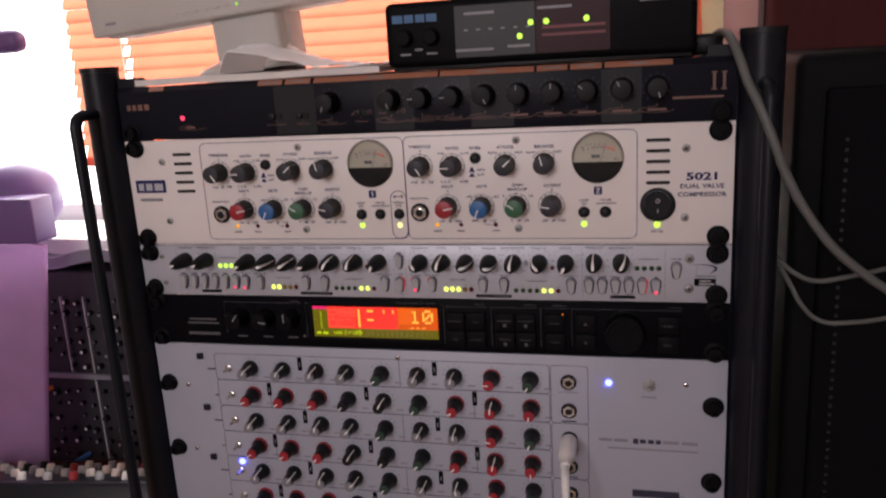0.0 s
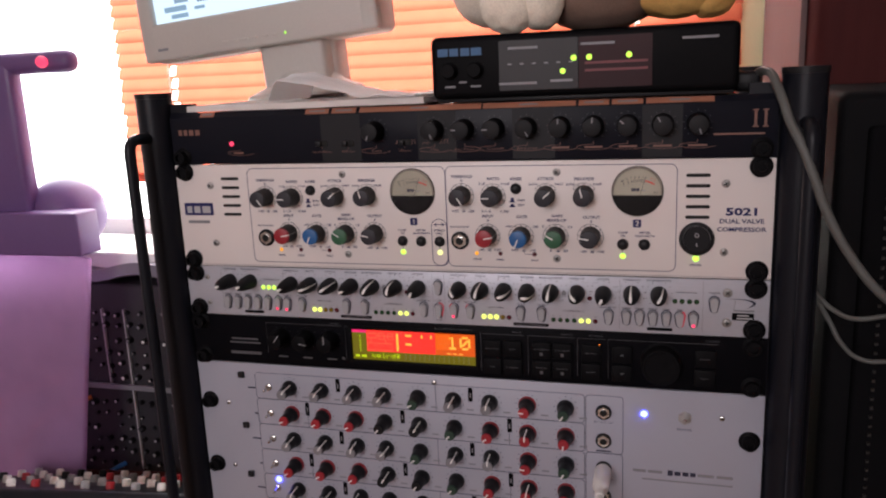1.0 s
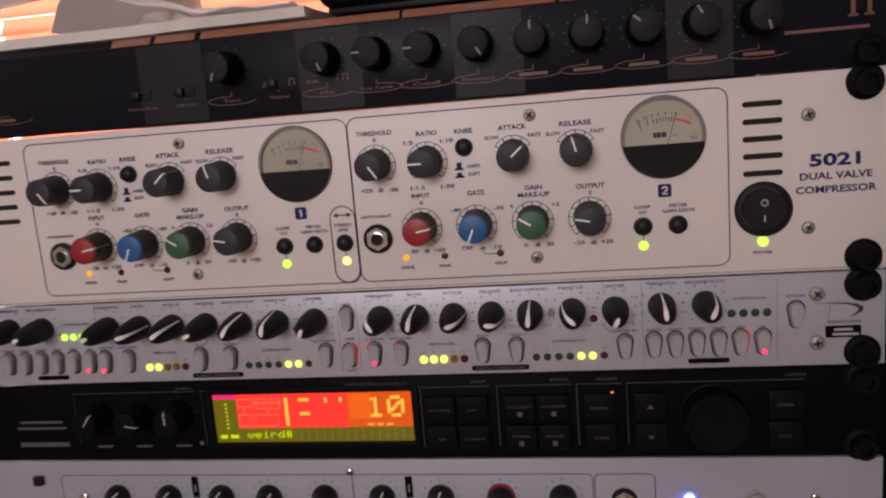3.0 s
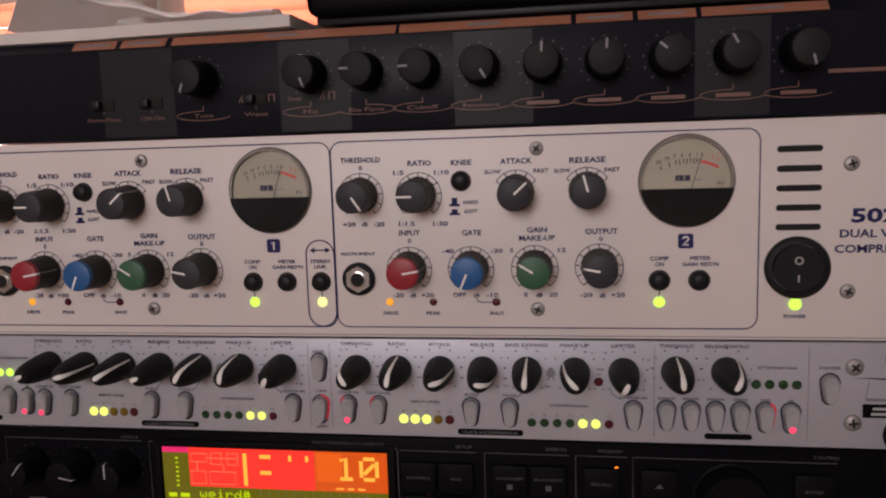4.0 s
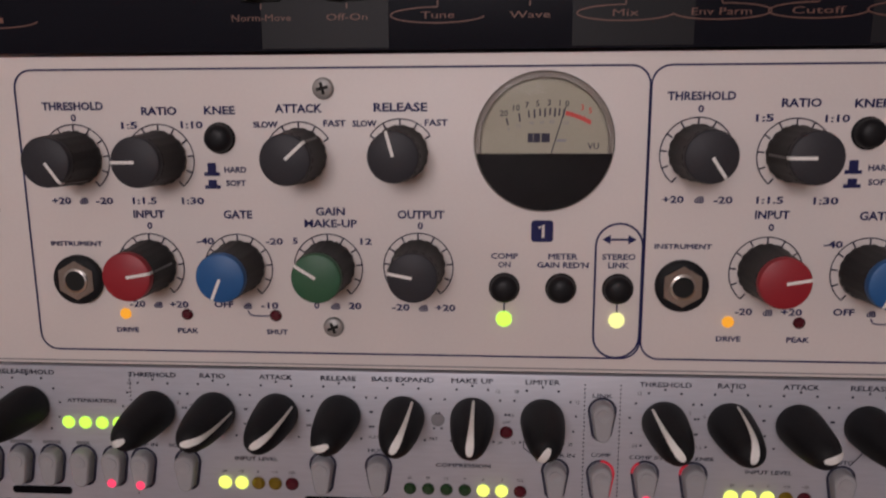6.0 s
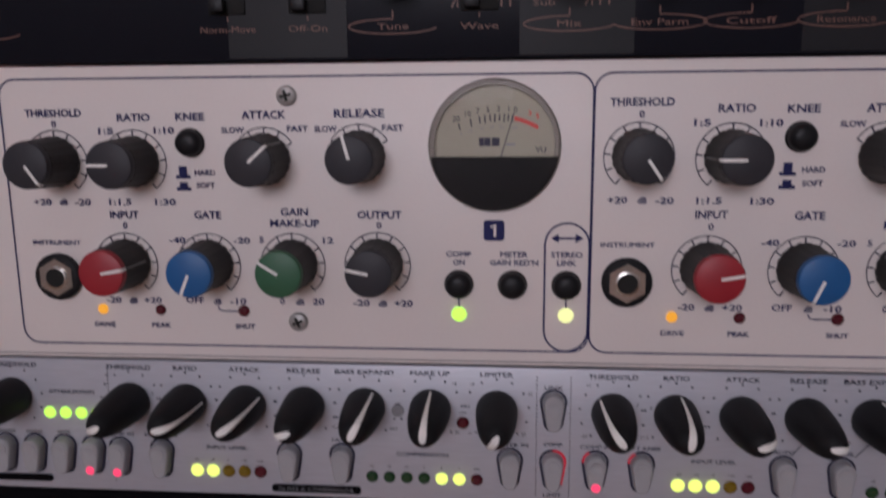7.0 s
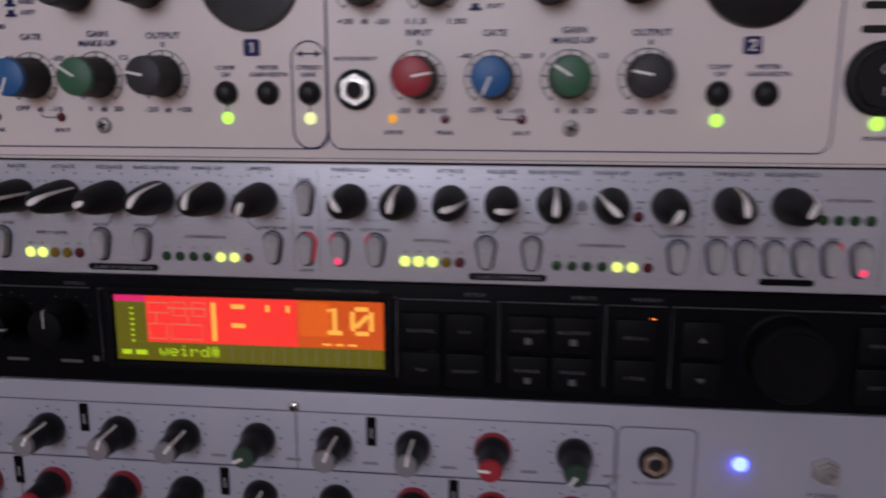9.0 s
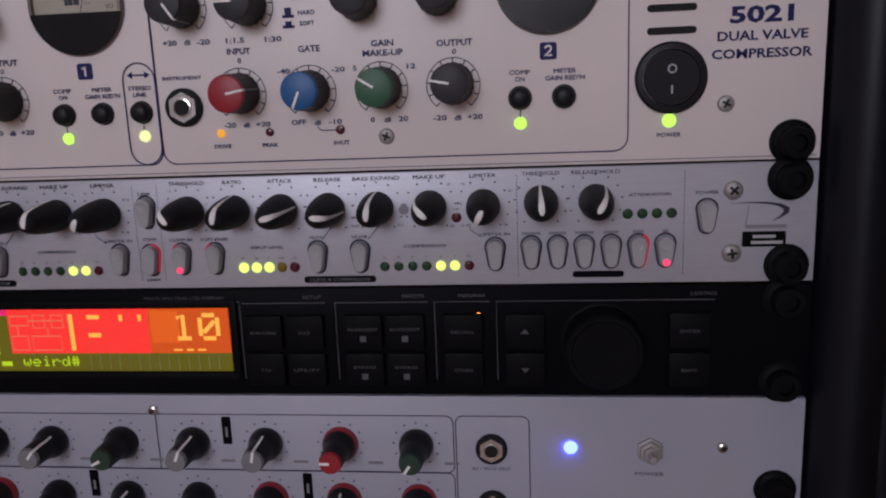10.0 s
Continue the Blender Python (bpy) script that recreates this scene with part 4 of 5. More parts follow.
def slope(x0, x1, t0, t1, lift):
    """A strip on the unit's sloping top edge, from t0 to t1 up the slope."""
    bm = bmesh.new()
    rows = []
    for k in (lift - 0.3, lift):
        rows.append([bm.verts.new((x * MM, -(0.1 - 4.2 * t + 0.72 * k) * MM, (128.2 + 4.4 * t + 0.69 * k + TZ) * MM)) for x, t in ((x0, t0), (x1, t0), (x1, t1), (x0, t1))])
    bm.faces.new(rows[1])
    bm.faces.new(rows[0][::-1])
    for i in range(4):
        j = (i + 1) % 4
        bm.faces.new((rows[0][i], rows[0][j], rows[1][j], rows[1][i]))
    return bm


part("sloping_edge", slope(-241.3, 241.3, 0.0, 1.0, 0.0), DARK_BLUE_PANEL, top)
for x0, x1 in ((-115, -94.5), (-92, -71), (-68, 31), (32.5, 102.5), (104.5, 126.5), (128.5, 150.5), (152.5, 199), (-212, -199)):
    st = part("label_strip", slope(x0, x1, 0.06, 0.92, 0.3), STRIP_INK, top, "salmon label strip")
    w = min(14, (x1 - x0) * 0.7)
    part("printed_bar", slope((x0 + x1 - w) / 2, (x0 + x1 + w) / 2, 0.38, 0.62, 0.45), GREY_INK, st)
TOP_KNOB = (7.6, 6.8, 16.0, 0.9, 0.42)
DOTS_T = finish(dots_ring(-140, 140, 11, 9.6, 0.3), False)
OVAL = [(12.4 * math.sin(radians(a)), 2.0 * math.cos(radians(a))) for a in range(0, -262, -6)]
for i, (x, text, a) in enumerate(((-55, "Tune", 200), (-6.5, "Mix", 160), (17.6, "Env Parm", 272), (41.6, "Cutoff", 270), (66, "Resonance", 150), (91, "", 2), (115.4, "", 3), (140, "", 310), (164.4, "", 330), (188.4, "", 165))):
    knob(top, x, 113.6 + TZ, TOP_KNOB, DARK_CAP, a, GREY_INK, False)
    part("dial_scale", DOTS_T, DIM_INK, top, at=(x, 113.6 + TZ, 0))
    part("printed_line", outline([(x, 102.4 + TZ), (x, 100.4 + TZ)], 0.4), ORANGE_INK, top)
    part("printed_oval", outline([(-u, w) for u, w in OVAL] if i == 2 else OVAL, 0.32), ORANGE_INK, top, at=(x, 98.2 + TZ, 0))
    if text:
        printed(top, text, x, 98.2 + TZ, 1.8, ORANGE_INK, min(15, 2.2 * len(text)))
    else:
        bar(top, x, 98.2 + TZ, 13, 1.5, ORANGE_INK)
for x, w, text in ((-102, 16, "Norm-Move"), (-79, 11, "Off-On"), (-31, 10.5, "Wave")):
    s = part("slide_switch", block(10.5, 4.6, 0.0, 0.8, 0.2), SLOT, top, at=(x, 104.4 + TZ, 0))
    part("slider", block(4.2, 3.6, 0.8, 4.0, 0.4, -2.0), BLACK_PLASTIC, s)
    part("printed_line", outline([(x, 101.6 + TZ), (x, 100.2 + TZ)], 0.4), ORANGE_INK, top)
    if text:
        printed(top, text, x, 98 + TZ, 1.8, ORANGE_INK, w)
    else:
        bar(top, x, 98 + TZ, w, 1.6, ORANGE_INK)
printed(top, "Sub", -13.4, 103.8 + TZ, 1.6, ORANGE_INK, 6)
for pts in ([(-38.6, 103), (-37, 106), (-37, 103)], [(-25, 103), (-25, 106), (-22.6, 106), (-22.6, 103)], [(-2.4, 103), (-0.6, 106), (-0.6, 103)], [(1.6, 103), (1.6, 106), (4, 106), (4, 103)]):
    part("printed_symbol", outline([(x, z + TZ) for x, z in pts], 0.5), ORANGE_INK, top)
led(top, -184, 106 + TZ, 1.7, RED_ON)
part("printed_oval", outline(OVAL, 0.32), ORANGE_INK, top, at=(-176, 98.2 + TZ, 0))
bar(top, -178, 98.2 + TZ, 9, 1.4, ORANGE_INK)
for x, w in ((-233, 4), (-228, 4), (-222.5, 5), (-216.5, 5)):
    bar(top, x + 1, 116 + TZ, w * 0.85, 4.6, ORANGE_INK, name="maker_mark")
for x in (226.5, 233.0):
    part("printed_numeral", merge(outline([(x - 2, 122 + TZ), (x + 2, 122 + TZ)], 1.0), outline([(x, 110.6 + TZ), (x, 122 + TZ)], 1.8), outline([(x - 2, 110.6 + TZ), (x + 2, 110.6 + TZ)], 1.0)), ORANGE_INK, top)
bar(top, 216, 105.6 + TZ, 34, 1.4, ORANGE_INK)
for x in (-231.5, 231.5):
    thumb_screw(top, x, 95.4 + TZ)

# ---- the rack frame ----
rack = thing("rack_frame", "black steel tube rack frame with front handles, standing on the floor", "rack", (0, 0, 0))


def tube(points, r, mat, name, parent, label="", seg=12, smooth_steps=0, cap=True):
    """A round bar or cable along points, in metres."""
    cu = bpy.data.curves.new("tube", "CURVE")
    cu.dimensions, cu.bevel_depth, cu.bevel_resolution, cu.use_fill_caps = "3D", r, max(1, seg // 4), cap
    cu.resolution_u = 6
    if smooth_steps:
        sp = cu.splines.new("BEZIER")
        sp.bezier_points.add(len(points) - 1)
        for b, p in zip(sp.bezier_points, points):
            b.co, b.handle_left_type, b.handle_right_type = p, "AUTO", "AUTO"
    else:
        sp = cu.splines.new("POLY")
        sp.points.add(len(points) - 1)
        for b, p in zip(sp.points, points):
            b.co = (*p, 1)
    ob = bpy.data.objects.new("tube", cu)
    me = bpy.data.meshes.new_from_object(ob)
    bpy.data.objects.remove(ob)
    me.materials.clear()
    me.materials.append(mat)
    me.shade_smooth()
    me.set_sharp_from_angle(angle=radians(40))
    o = new(name, me)
    o.parent = parent
    if label:
        tagged(o, label)
    return o


def bend(a, b, c, r=0.02, n=6):
    """The rounded corner at b between a and c."""
    a, b, c = Vector(a), Vector(b), Vector(c)
    p, q = b + (a - b).normalized() * r, b + (c - b).normalized() * r
    return [tuple((1 - t) ** 2 * p + 2 * t * (1 - t) * b + t * t * q) for t in [i / n for i in range(n + 1)]]


for sx in (-1, 1):
    x = 0.2575 * sx
    for y in (0.004, 0.40):
        tube([(x, y, 0.03), (x, y, 0.9455)], 0.0150, BLACK_STEEL, "post", rack, seg=28)
        tube([(x, y, 0.9456), (x, y, 0.9500)], 0.0156, BLACK_PLASTIC, "end_cap", rack, "black plastic end cap", seg=28)
    tube([(x, 0.019, 0.045), (x, 0.385, 0.045)], 0.014, BLACK_STEEL, "base_tube", rack, seg=20)
    tube([(x, -0.010, 0.913)] + bend((x, -0.010, 0.913), (x, -0.036, 0.913), (x, -0.036, 0.5), 0.012) + [(x, -0.036, 0.46)] + bend((x, -0.036, 0.46), (x, -0.036, 0.44), (x, -0.010, 0.44), 0.012) + [(x, -0.010, 0.44)], 0.0047, BLACK_STEEL, "handle", rack, "bent black steel handle", seg=14)
    rail = bmesh.new()
    bmesh.ops.create_cube(rail, size=1, matrix=Matrix.Translation((0.2325 * sx, 0.0085, 0.55)) @ Matrix.Diagonal((0.021, 0.008, 0.78, 1)))
    o = new("mounting_rail", finish(rail, False))
    o.data.materials.append(BLACK_STEEL)
    o.parent = rack
for y in (0.02, 0.384):
    tube([(-0.243, y, 0.10), (0.243, y, 0.10)], 0.012, BLACK_STEEL, "cross_tube", rack, seg=16)
for sx in (-1, 1):
    for y in (0.004, 0.40):
        tube([(0.2575 * sx, y, 0.0), (0.2575 * sx, y, 0.030)], 0.019, BLACK_PLASTIC, "foot", rack, "black rubber foot", seg=20)

# ---- things on and round the rack ----
CREAM_PLASTIC = material("beige_plastic", (0.50, 0.48, 0.45), 0.5, grain=0.05, size=60)
WHITE_CABLE = material("white_rubber", (0.75, 0.74, 0.73), 0.5, grain=0.05)
GREY_CABLE = material("grey_rubber", (0.10, 0.105, 0.10), 0.55, grain=0.1)
ORANGE_CABLE = material("orange_rubber", (0.55, 0.16, 0.03), 0.5)
BLUE_CABLE = material("blue_rubber", (0.03, 0.16, 0.42), 0.5)
RED_CABLE = material("crimson_rubber", (0.35, 0.02, 0.05), 0.5)
PAPER = sheer("thin_paper", (0.90, 0.87, 0.84), 0.25)
BAG = sheer("frosted_plastic", (0.98, 0.97, 0.97), 0.2, 0.08)
BLIND = sheer("orange_slat", (0.52, 0.138, 0.080), 0.50)
CORD = sheer("white_cord", (0.90, 0.88, 0.85), 0.6)
# Both purples hold the haze round the bright window in their colour.
VEIL = sheer("purple_haze_sheet", (0.70, 0.47, 0.76), 0.25, 0.62)
PURPLE = material("haze_tinted_purple", (0.135, 0.072, 0.215), 0.45, grain=0.08, size=40)
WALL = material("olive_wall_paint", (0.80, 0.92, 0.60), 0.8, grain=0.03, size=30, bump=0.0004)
# Unseen walls and ceiling: the dim room is put into their darker colours.
WALL_DIM = material("dimmed_wall", (0.34, 0.29, 0.27), 0.8, grain=0.03, size=30, bump=0.0004)
CEIL = material("ceiling_paint", (0.50, 0.47, 0.46), 0.85, grain=0.03, size=30)
WOOD_FLOOR = material("brown_floorboard", (0.20, 0.11, 0.06), 0.5, grain=0.12, size=20, stretch=(1, 0.15, 1))
MAHOGANY = material("mahogany_veneer", (0.055, 0.013, 0.013), 0.6, grain=0.18, size=25, stretch=(1, 1, 0.08), shine=0.06)
FRAME_WHITE = material("white_window_frame", (0.75, 0.74, 0.72), 0.45, grain=0.03, size=40)
GRILLE = material("black_grille_cloth", (0.006, 0.006, 0.007), 0.9, grain=0.4, size=300, bump=0.0004, shine=0.03)
CABINET_BLACK = material("black_vinyl", (0.006, 0.006, 0.007), 0.65, grain=0.25, size=90, bump=0.0002, shine=0.05)
SILL = material("grey_cloth", (0.20, 0.19, 0.235), 0.8, grain=0.1, size=40)
SCREEN = glow("lit_screen", (0.72, 0.88, 1.0), 1.1)
SCREEN_INK = glow("screen_mark", (0.30, 0.45, 0.60), 0.8)


def solid(name, size, centre, mat, parent=None, bevel=0.0, label=""):
    """A box in metres with rounded edges."""
    bm = bmesh.new()
    bmesh.ops.create_cube(bm, size=1, matrix=Matrix.Translation(centre) @ Matrix.Diagonal((*size, 1)))
    if bevel:
        bmesh.ops.bevel(bm, geom=bm.edges[:], offset=bevel, segments=3, affect="EDGES", profile=0.5)
    o = new(name, finish(bm))
    o.data.materials.append(mat)
    o.parent = parent
    if label:
        tagged(o, label)
    return o


# audio interface
box = thing("audio_interface", "half-width black audio interface with green lights, resting on the rack", "audio interface", (0.1045, 0.0, 0.9352))
part("body", block(219, 45.0, -175, -1.0, 3.0, 0, 24.2), BLACK_STEEL, box)
part("front_panel", block(220, 46.0, -4, 2.0, 5.0, 0, 24.2, 4), WHEEL_BLACK, box)
part("foot", block(214, 3.4, -172, -1.5, 0.3, 0, 0.15), BLACK_PLASTIC, box)
part("window", plate(rounded(-58, 0, 6, 42, 1), 2.0, 2.2), material("smoked_window", (0.034, 0.033, 0.036), 0.4, shine=0.2), box, "smoked display window")
part("window", plate(rounded(0.5, 52, 6, 42, 1), 2.0, 2.2), material("maroon_tint", (0.035, 0.014, 0.017), 0.35, shine=0.1), box, "maroon display window")
for i, w in enumerate((7, 6, 6, 7)):
    bar(box, -101 + 8.6 * i, 35.5, w + 1, 5.6, material("blue_print", (0.02, 0.10, 0.24), 0.5) if i == 0 else bpy.data.materials["blue_print"], 2.3, "maker_mark")
for x in (-96, -76):
    s = part("knob", lathe([(6.6, 2), (6.6, 3), (5.8, 3.4), (5.4, 8), (4.8, 8.6), (0, 8.6)], 22), WHEEL_BLACK, box, at=(x, 22, 0))
    bar(box, x, 10.2, 8, 1.4, GREY_INK, 2.3)
bar(box, -86, 13.4, 6, 1.4, GREY_INK, 2.3)
for x, z, w in ((-40, 36.4, 22), (-44, 11, 28), (-12, 12, 16), (14, 37, 24)):
    bar(box, x, z, w, 1.8, GREY_INK, 2.4)
for i in range(6):
    bar(box, -50 + 9 * i, 25, 3.0, 1.1, GREY_INK, 2.4)
for z in (23.6, 18.4):
    bar(box, 27, z, 44, 1.8, material("dull_red_print", (0.14, 0.02, 0.028), 0.5) if z > 20 else bpy.data.materials["dull_red_print"], 2.4)
for x, z in ((-3, 27.6), (8, 27.6), (-11, 18.6), (36, 28)):
    part("indicator", lathe([(2.1, 2.2), (1.9, 2.9), (0, 3.1)], 14), GREEN_ON, box, at=(x, z, 0))
bar(box, 84, 37.6, 24, 1.7, GREY_INK, 2.3)

# soft toy, one plain mesh
toy_bm = bmesh.new()
for c, r, slot in (((0.042, 0.050, 0.034), (0.033, 0.040, 0.034), 0), ((0.064, 0.010, 0.014), (0.022, 0.020, 0.022), 0), ((0.086, 0.014, 0.018), (0.020, 0.020, 0.024), 0),
                   ((0.128, 0.044, 0.020), (0.046, 0.038, 0.028), 1), ((0.104, 0.056, 0.052), (0.062, 0.046, 0.034), 0), ((0.185, 0.034, 0.018), (0.034, 0.027, 0.020), 2), ((0.208, 0.036, 0.013), (0.018, 0.022, 0.016), 2), ((0.172, 0.062, 0.036), (0.045, 0.040, 0.034), 2)):
    before = len(toy_bm.faces)
    bmesh.ops.create_icosphere(toy_bm, subdivisions=4, radius=1, matrix=Matrix.Translation(c) @ Matrix.Diagonal((*r, 1)))
    toy_bm.faces.ensure_lookup_table()
    for f in toy_bm.faces[before:]:
        f.material_index = slot
for v in toy_bm.verts:
    v.co += Vector((noise.noise(v.co * 160), noise.noise(v.co * 160 + Vector((7, 0, 0))), noise.noise(v.co * 160 + Vector((0, 7, 0))))) * 0.0016
for v in toy_bm.verts:
    v.co.z = max(0.0, v.co.z + 0.008)
toy = new("soft_toy", finish(toy_bm))
for nm, col in (("cream_plush", (0.86, 0.80, 0.68)), ("dark_plush", (0.20, 0.13, 0.10)), ("golden_plush", (0.76, 0.46, 0.14))):
    toy.data.materials.append(material(nm, col, 0.9, grain=0.25, size=110, bump=0.0003))
toy.location = (-0.012, 0.006, 0.9822)
tagged(toy, "cream and golden plush toy lying on the audio interface", "soft toy")


# paper and a plastic bag on top of the rack
def wavy_sheet(w, d, nx, ny, height, thick):
    bm = bmesh.new()
    lower, upper = [], []
    for layer, z0 in ((lower, 0.0), (upper, thick)):
        for j in range(ny + 1):
            layer.append([bm.verts.new((w * i / nx, d * j / ny, z0 + max(0.0, height(i / nx, j / ny)))) for i in range(nx + 1)])
    for layer in (lower, upper):
        for j in range(ny):
            for i in range(nx):
                bm.faces.new((layer[j][i], layer[j][i + 1], layer[j + 1][i + 1], layer[j + 1][i]))
    for j in range(ny):
        for i in (0, nx):
            bm.faces.new((lower[j][i], lower[j + 1][i], upper[j + 1][i], upper[j][i]))
    for i in range(nx):
        for j in (0, ny):
            bm.faces.new((lower[j][i], lower[j][i + 1], upper[j][i + 1], upper[j][i]))
    return finish(bm)


pap = new("paper_sheet", wavy_sheet(0.212, 0.19, 24, 12, lambda u, v: 0.0010 * (1 + noise.noise(Vector((u * 3, v * 3, 0)))) * (u + v), 0.0050))
pap.data.materials.append(PAPER)
pap.location, pap.rotation_euler = (-0.226, 0.004, 0.9330), (0, 0, radians(-1.0))
tagged(pap, "sheets of white paper lying on the rack", "paper")
bag = new("plastic_bag", wavy_sheet(0.13, 0.07, 40, 18, lambda u, v: (0.020 * math.exp(-((u - 0.12) / 0.36) ** 2) * (0.75 + 0.25 * math.sin(3.1 * v)) + 0.003 * noise.noise(Vector((u * 7, v * 6, 3)))) * min(1, u / 0.06), 0.0008))
bag.data.materials.append(BAG)
bag.location, bag.rotation_euler = (-0.150, 0.006, 0.9398), (0, 0, radians(-4))
tagged(bag, "crumpled clear plastic bag lying on the papers", "plastic bag")

# monitor, standing a little crooked
mon = thing("computer_monitor", "beige flat monitor with a lit screen, leaning on its stand", "monitor", (-0.176, 0.110, 0.9400), turn=(0, -4.5, -3))
part("neck", block(70, 120, -34, -4, 6, 0, 66, 3), CREAM_PLASTIC, mon, "beige monitor neck")
part("neck_side", block(16, 118, -52, -20, 5, 30, 64, 3), CREAM_PLASTIC, mon)
foot_bm = bmesh.new()
rings = []
for rx, ry, z in ((58, 52, 0), (59, 53, 3), (57, 51, 6), (50, 42, 9), (41, 30, 13), (36, 22, 20), (34, 18, 32)):
    rings.append([foot_bm.verts.new((rx * math.cos(a) * MM, (24 + ry * math.sin(a)) * MM, z * MM)) for a in [2 * math.pi * i / 40 for i in range(40)]])
for lo, hi in zip(rings, rings[1:]):
    for i in range(40):
        foot_bm.faces.new((lo[i], lo[(i + 1) % 40], hi[(i + 1) % 40], hi[i]))
foot_bm.faces.new(rings[0][::-1])
foot_bm.faces.new(rings[-1])
part("foot", foot_bm, CREAM_PLASTIC, mon, "beige monitor foot")
part("housing", block(252, 200, -46, -2, 8, -30, 150, 4), CREAM_PLASTIC, mon)
bez = part("bezel", merge(block(256, 36, -2, 8, 3, -30, 69, 3), block(256, 18, -2, 8, 3, -30, 249, 3), block(17, 198, -2, 8.2, 3, -149.5, 154, 3), block(17, 198, -2, 8.2, 3, 89.5, 154, 3)), CREAM_PLASTIC, mon)
scr = part("screen", block(226, 158, -2, 2, 0.4, -30, 163), SCREEN, mon, "lit pale blue screen")
for x, z, w, h in ((-112, 92, 20, 4), (-116, 99, 26, 5), (-108, 106, 16, 4), (-88, 97, 12, 3), (-80, 104, 20, 4), (-118, 113, 22, 4)):
    bar(scr, x, z, w, h, SCREEN_INK, 2.3, "screen_mark")
for i in range(6):
    part("button", block(7, 2.4, 7, 9, 0.6), CREAM_PLASTIC, bez, at=(-62 + 11 * i, 60, 0))
part("indicator", lathe([(1.5, 7.5), (1.3, 8.6), (0, 8.8)], 12), glow("dim_green_led", (0.4, 0.8, 0.1), 1.2), bez, at=(4, 60, 0))
bar(bez, -134, 62, 12, 2.6, GREY_INK, 8.3, "maker_mark")

# white plug and lead in the synthesiser
lead = thing("patch_lead", "white jack plug and lead plugged into the grey synthesiser", "cable", (0.123, -0.004, RACK_Z - 0.160))
part("plug", lathe([(6.4, 0.2), (6.6, 2), (6.4, 26), (5.0, 29), (3.9, 31), (3.6, 40), (0, 40.2)], 22), WHITE_CABLE, lead, "white plug sleeve")
tube([(0, -0.038, 0), (0.001, -0.052, -0.004), (0.003, -0.062, -0.030), (0.006, -0.060, -0.085), (0.016, -0.060, -0.20), (0.03, -0.058, -0.40), (0.05, -0.075, -0.60), (0.10, -0.10, -0.634)], 0.0029, WHITE_CABLE, "cord", lead, seg=12, smooth_steps=1)

# grey cables by the right post
c1 = tube([(0.205, 0.190, 0.9345), (0.222, 0.060, 0.937), (0.2335, 0.006, 0.9475), (0.2390, -0.020, 0.933), (0.2450, -0.030, 0.914), (0.2510, -0.036, 0.901), (0.2590, -0.040, 0.880), (0.2674, -0.040, 0.858), (0.2846, -0.040, 0.8266), (0.3067, -0.040, 0.800), (0.36, -0.03, 0.765), (0.46, 0.01, 0.745), (0.55, 0.042, 0.745)], 0.0031, GREY_CABLE, "grey_cable", None, seg=14, smooth_steps=1)
tagged(c1, "thick grey cable hanging over the rack post", "cable")
for pts in ([(0.268, 0.024, 0.797), (0.277, 0.004, 0.7846), (0.286, 0.0, 0.778), (0.2958, 0.0, 0.7738), (0.3177, 0.0, 0.7766), (0.36, 0.01, 0.784), (0.46, 0.040, 0.792)], [(0.272, 0.024, 0.790), (0.283, 0.004, 0.768), (0.290, 0.0, 0.755), (0.3025, 0.0, 0.7440), (0.320, 0.0, 0.743), (0.37, 0.01, 0.749), (0.46, 0.040, 0.757)]):
    c = tube(pts, 0.0017, GREY_CABLE, "thin_grey_cable", None, seg=10, smooth_steps=1)
    tagged(c, "thin grey cable looping behind the rack post", "cable")
clip = solid("cable_end", (0.018, 0.020, 0.014), (0.222, 0.030, 0.9410), BLACK_PLASTIC, None, 0.003)
tagged(clip, "small black plug lying on the rack", "plug")

# loudspeaker and mahogany cabinet
spk = thing("loudspeaker", "tall black vinyl loudspeaker with a cloth grille, standing on the floor", "loudspeaker", (0.52, 0.26, 0))
solid("cabinet", (0.46, 0.40, 0.93), (0, 0, 0.465), CABINET_BLACK, spk, 0.008)
solid("grille", (0.42, 0.012, 0.88), (0, -0.206, 0.465), GRILLE, spk, 0.004, "black cloth grille")
beads = bmesh.new()
for i in range(110):
    bmesh.ops.create_cube(beads, size=0.0022, matrix=Matrix.Translation((-0.196, -0.2135, 0.05 + 0.0075 * i)))
o = new("grille_piping", finish(beads, False))
o.data.materials.append(material("silver_piping", (0.02, 0.019, 0.018), 0.5))
o.parent = spk
tagged(o, kind="stuff")
cab = thing("wardrobe", "tall dark mahogany wardrobe with rounded front edges", "wardrobe", (0.62, 0.40, 0))
solid("body", (0.64, 0.36, 2.05), (0.0, 0.05, 1.045), MAHOGANY, cab, 0.02)
# Thin added sheet that makes the left face paler than the front.
solid("side_panel", (0.006, 0.32, 2.0), (-0.3235, 0.05, 1.045), material("pale_brown_side", (0.15, 0.105, 0.105), 0.6, grain=0.12, size=25, stretch=(1, 1, 0.08), shine=0.1), cab, 0.001, "thin paler brown sheet added over the left side")
solid("plinth", (0.60, 0.32, 0.06), (0.0, 0.05, 0.03), MAHOGANY, cab, 0.004)

# ---- the room ----
WY = 0.66


def struct(name, size, centre, mat, label, bevel=0.0):
    o = solid(name, size, centre, mat, None, bevel)
    return tagged(o, label, name.split("_")[0], kind="structure")


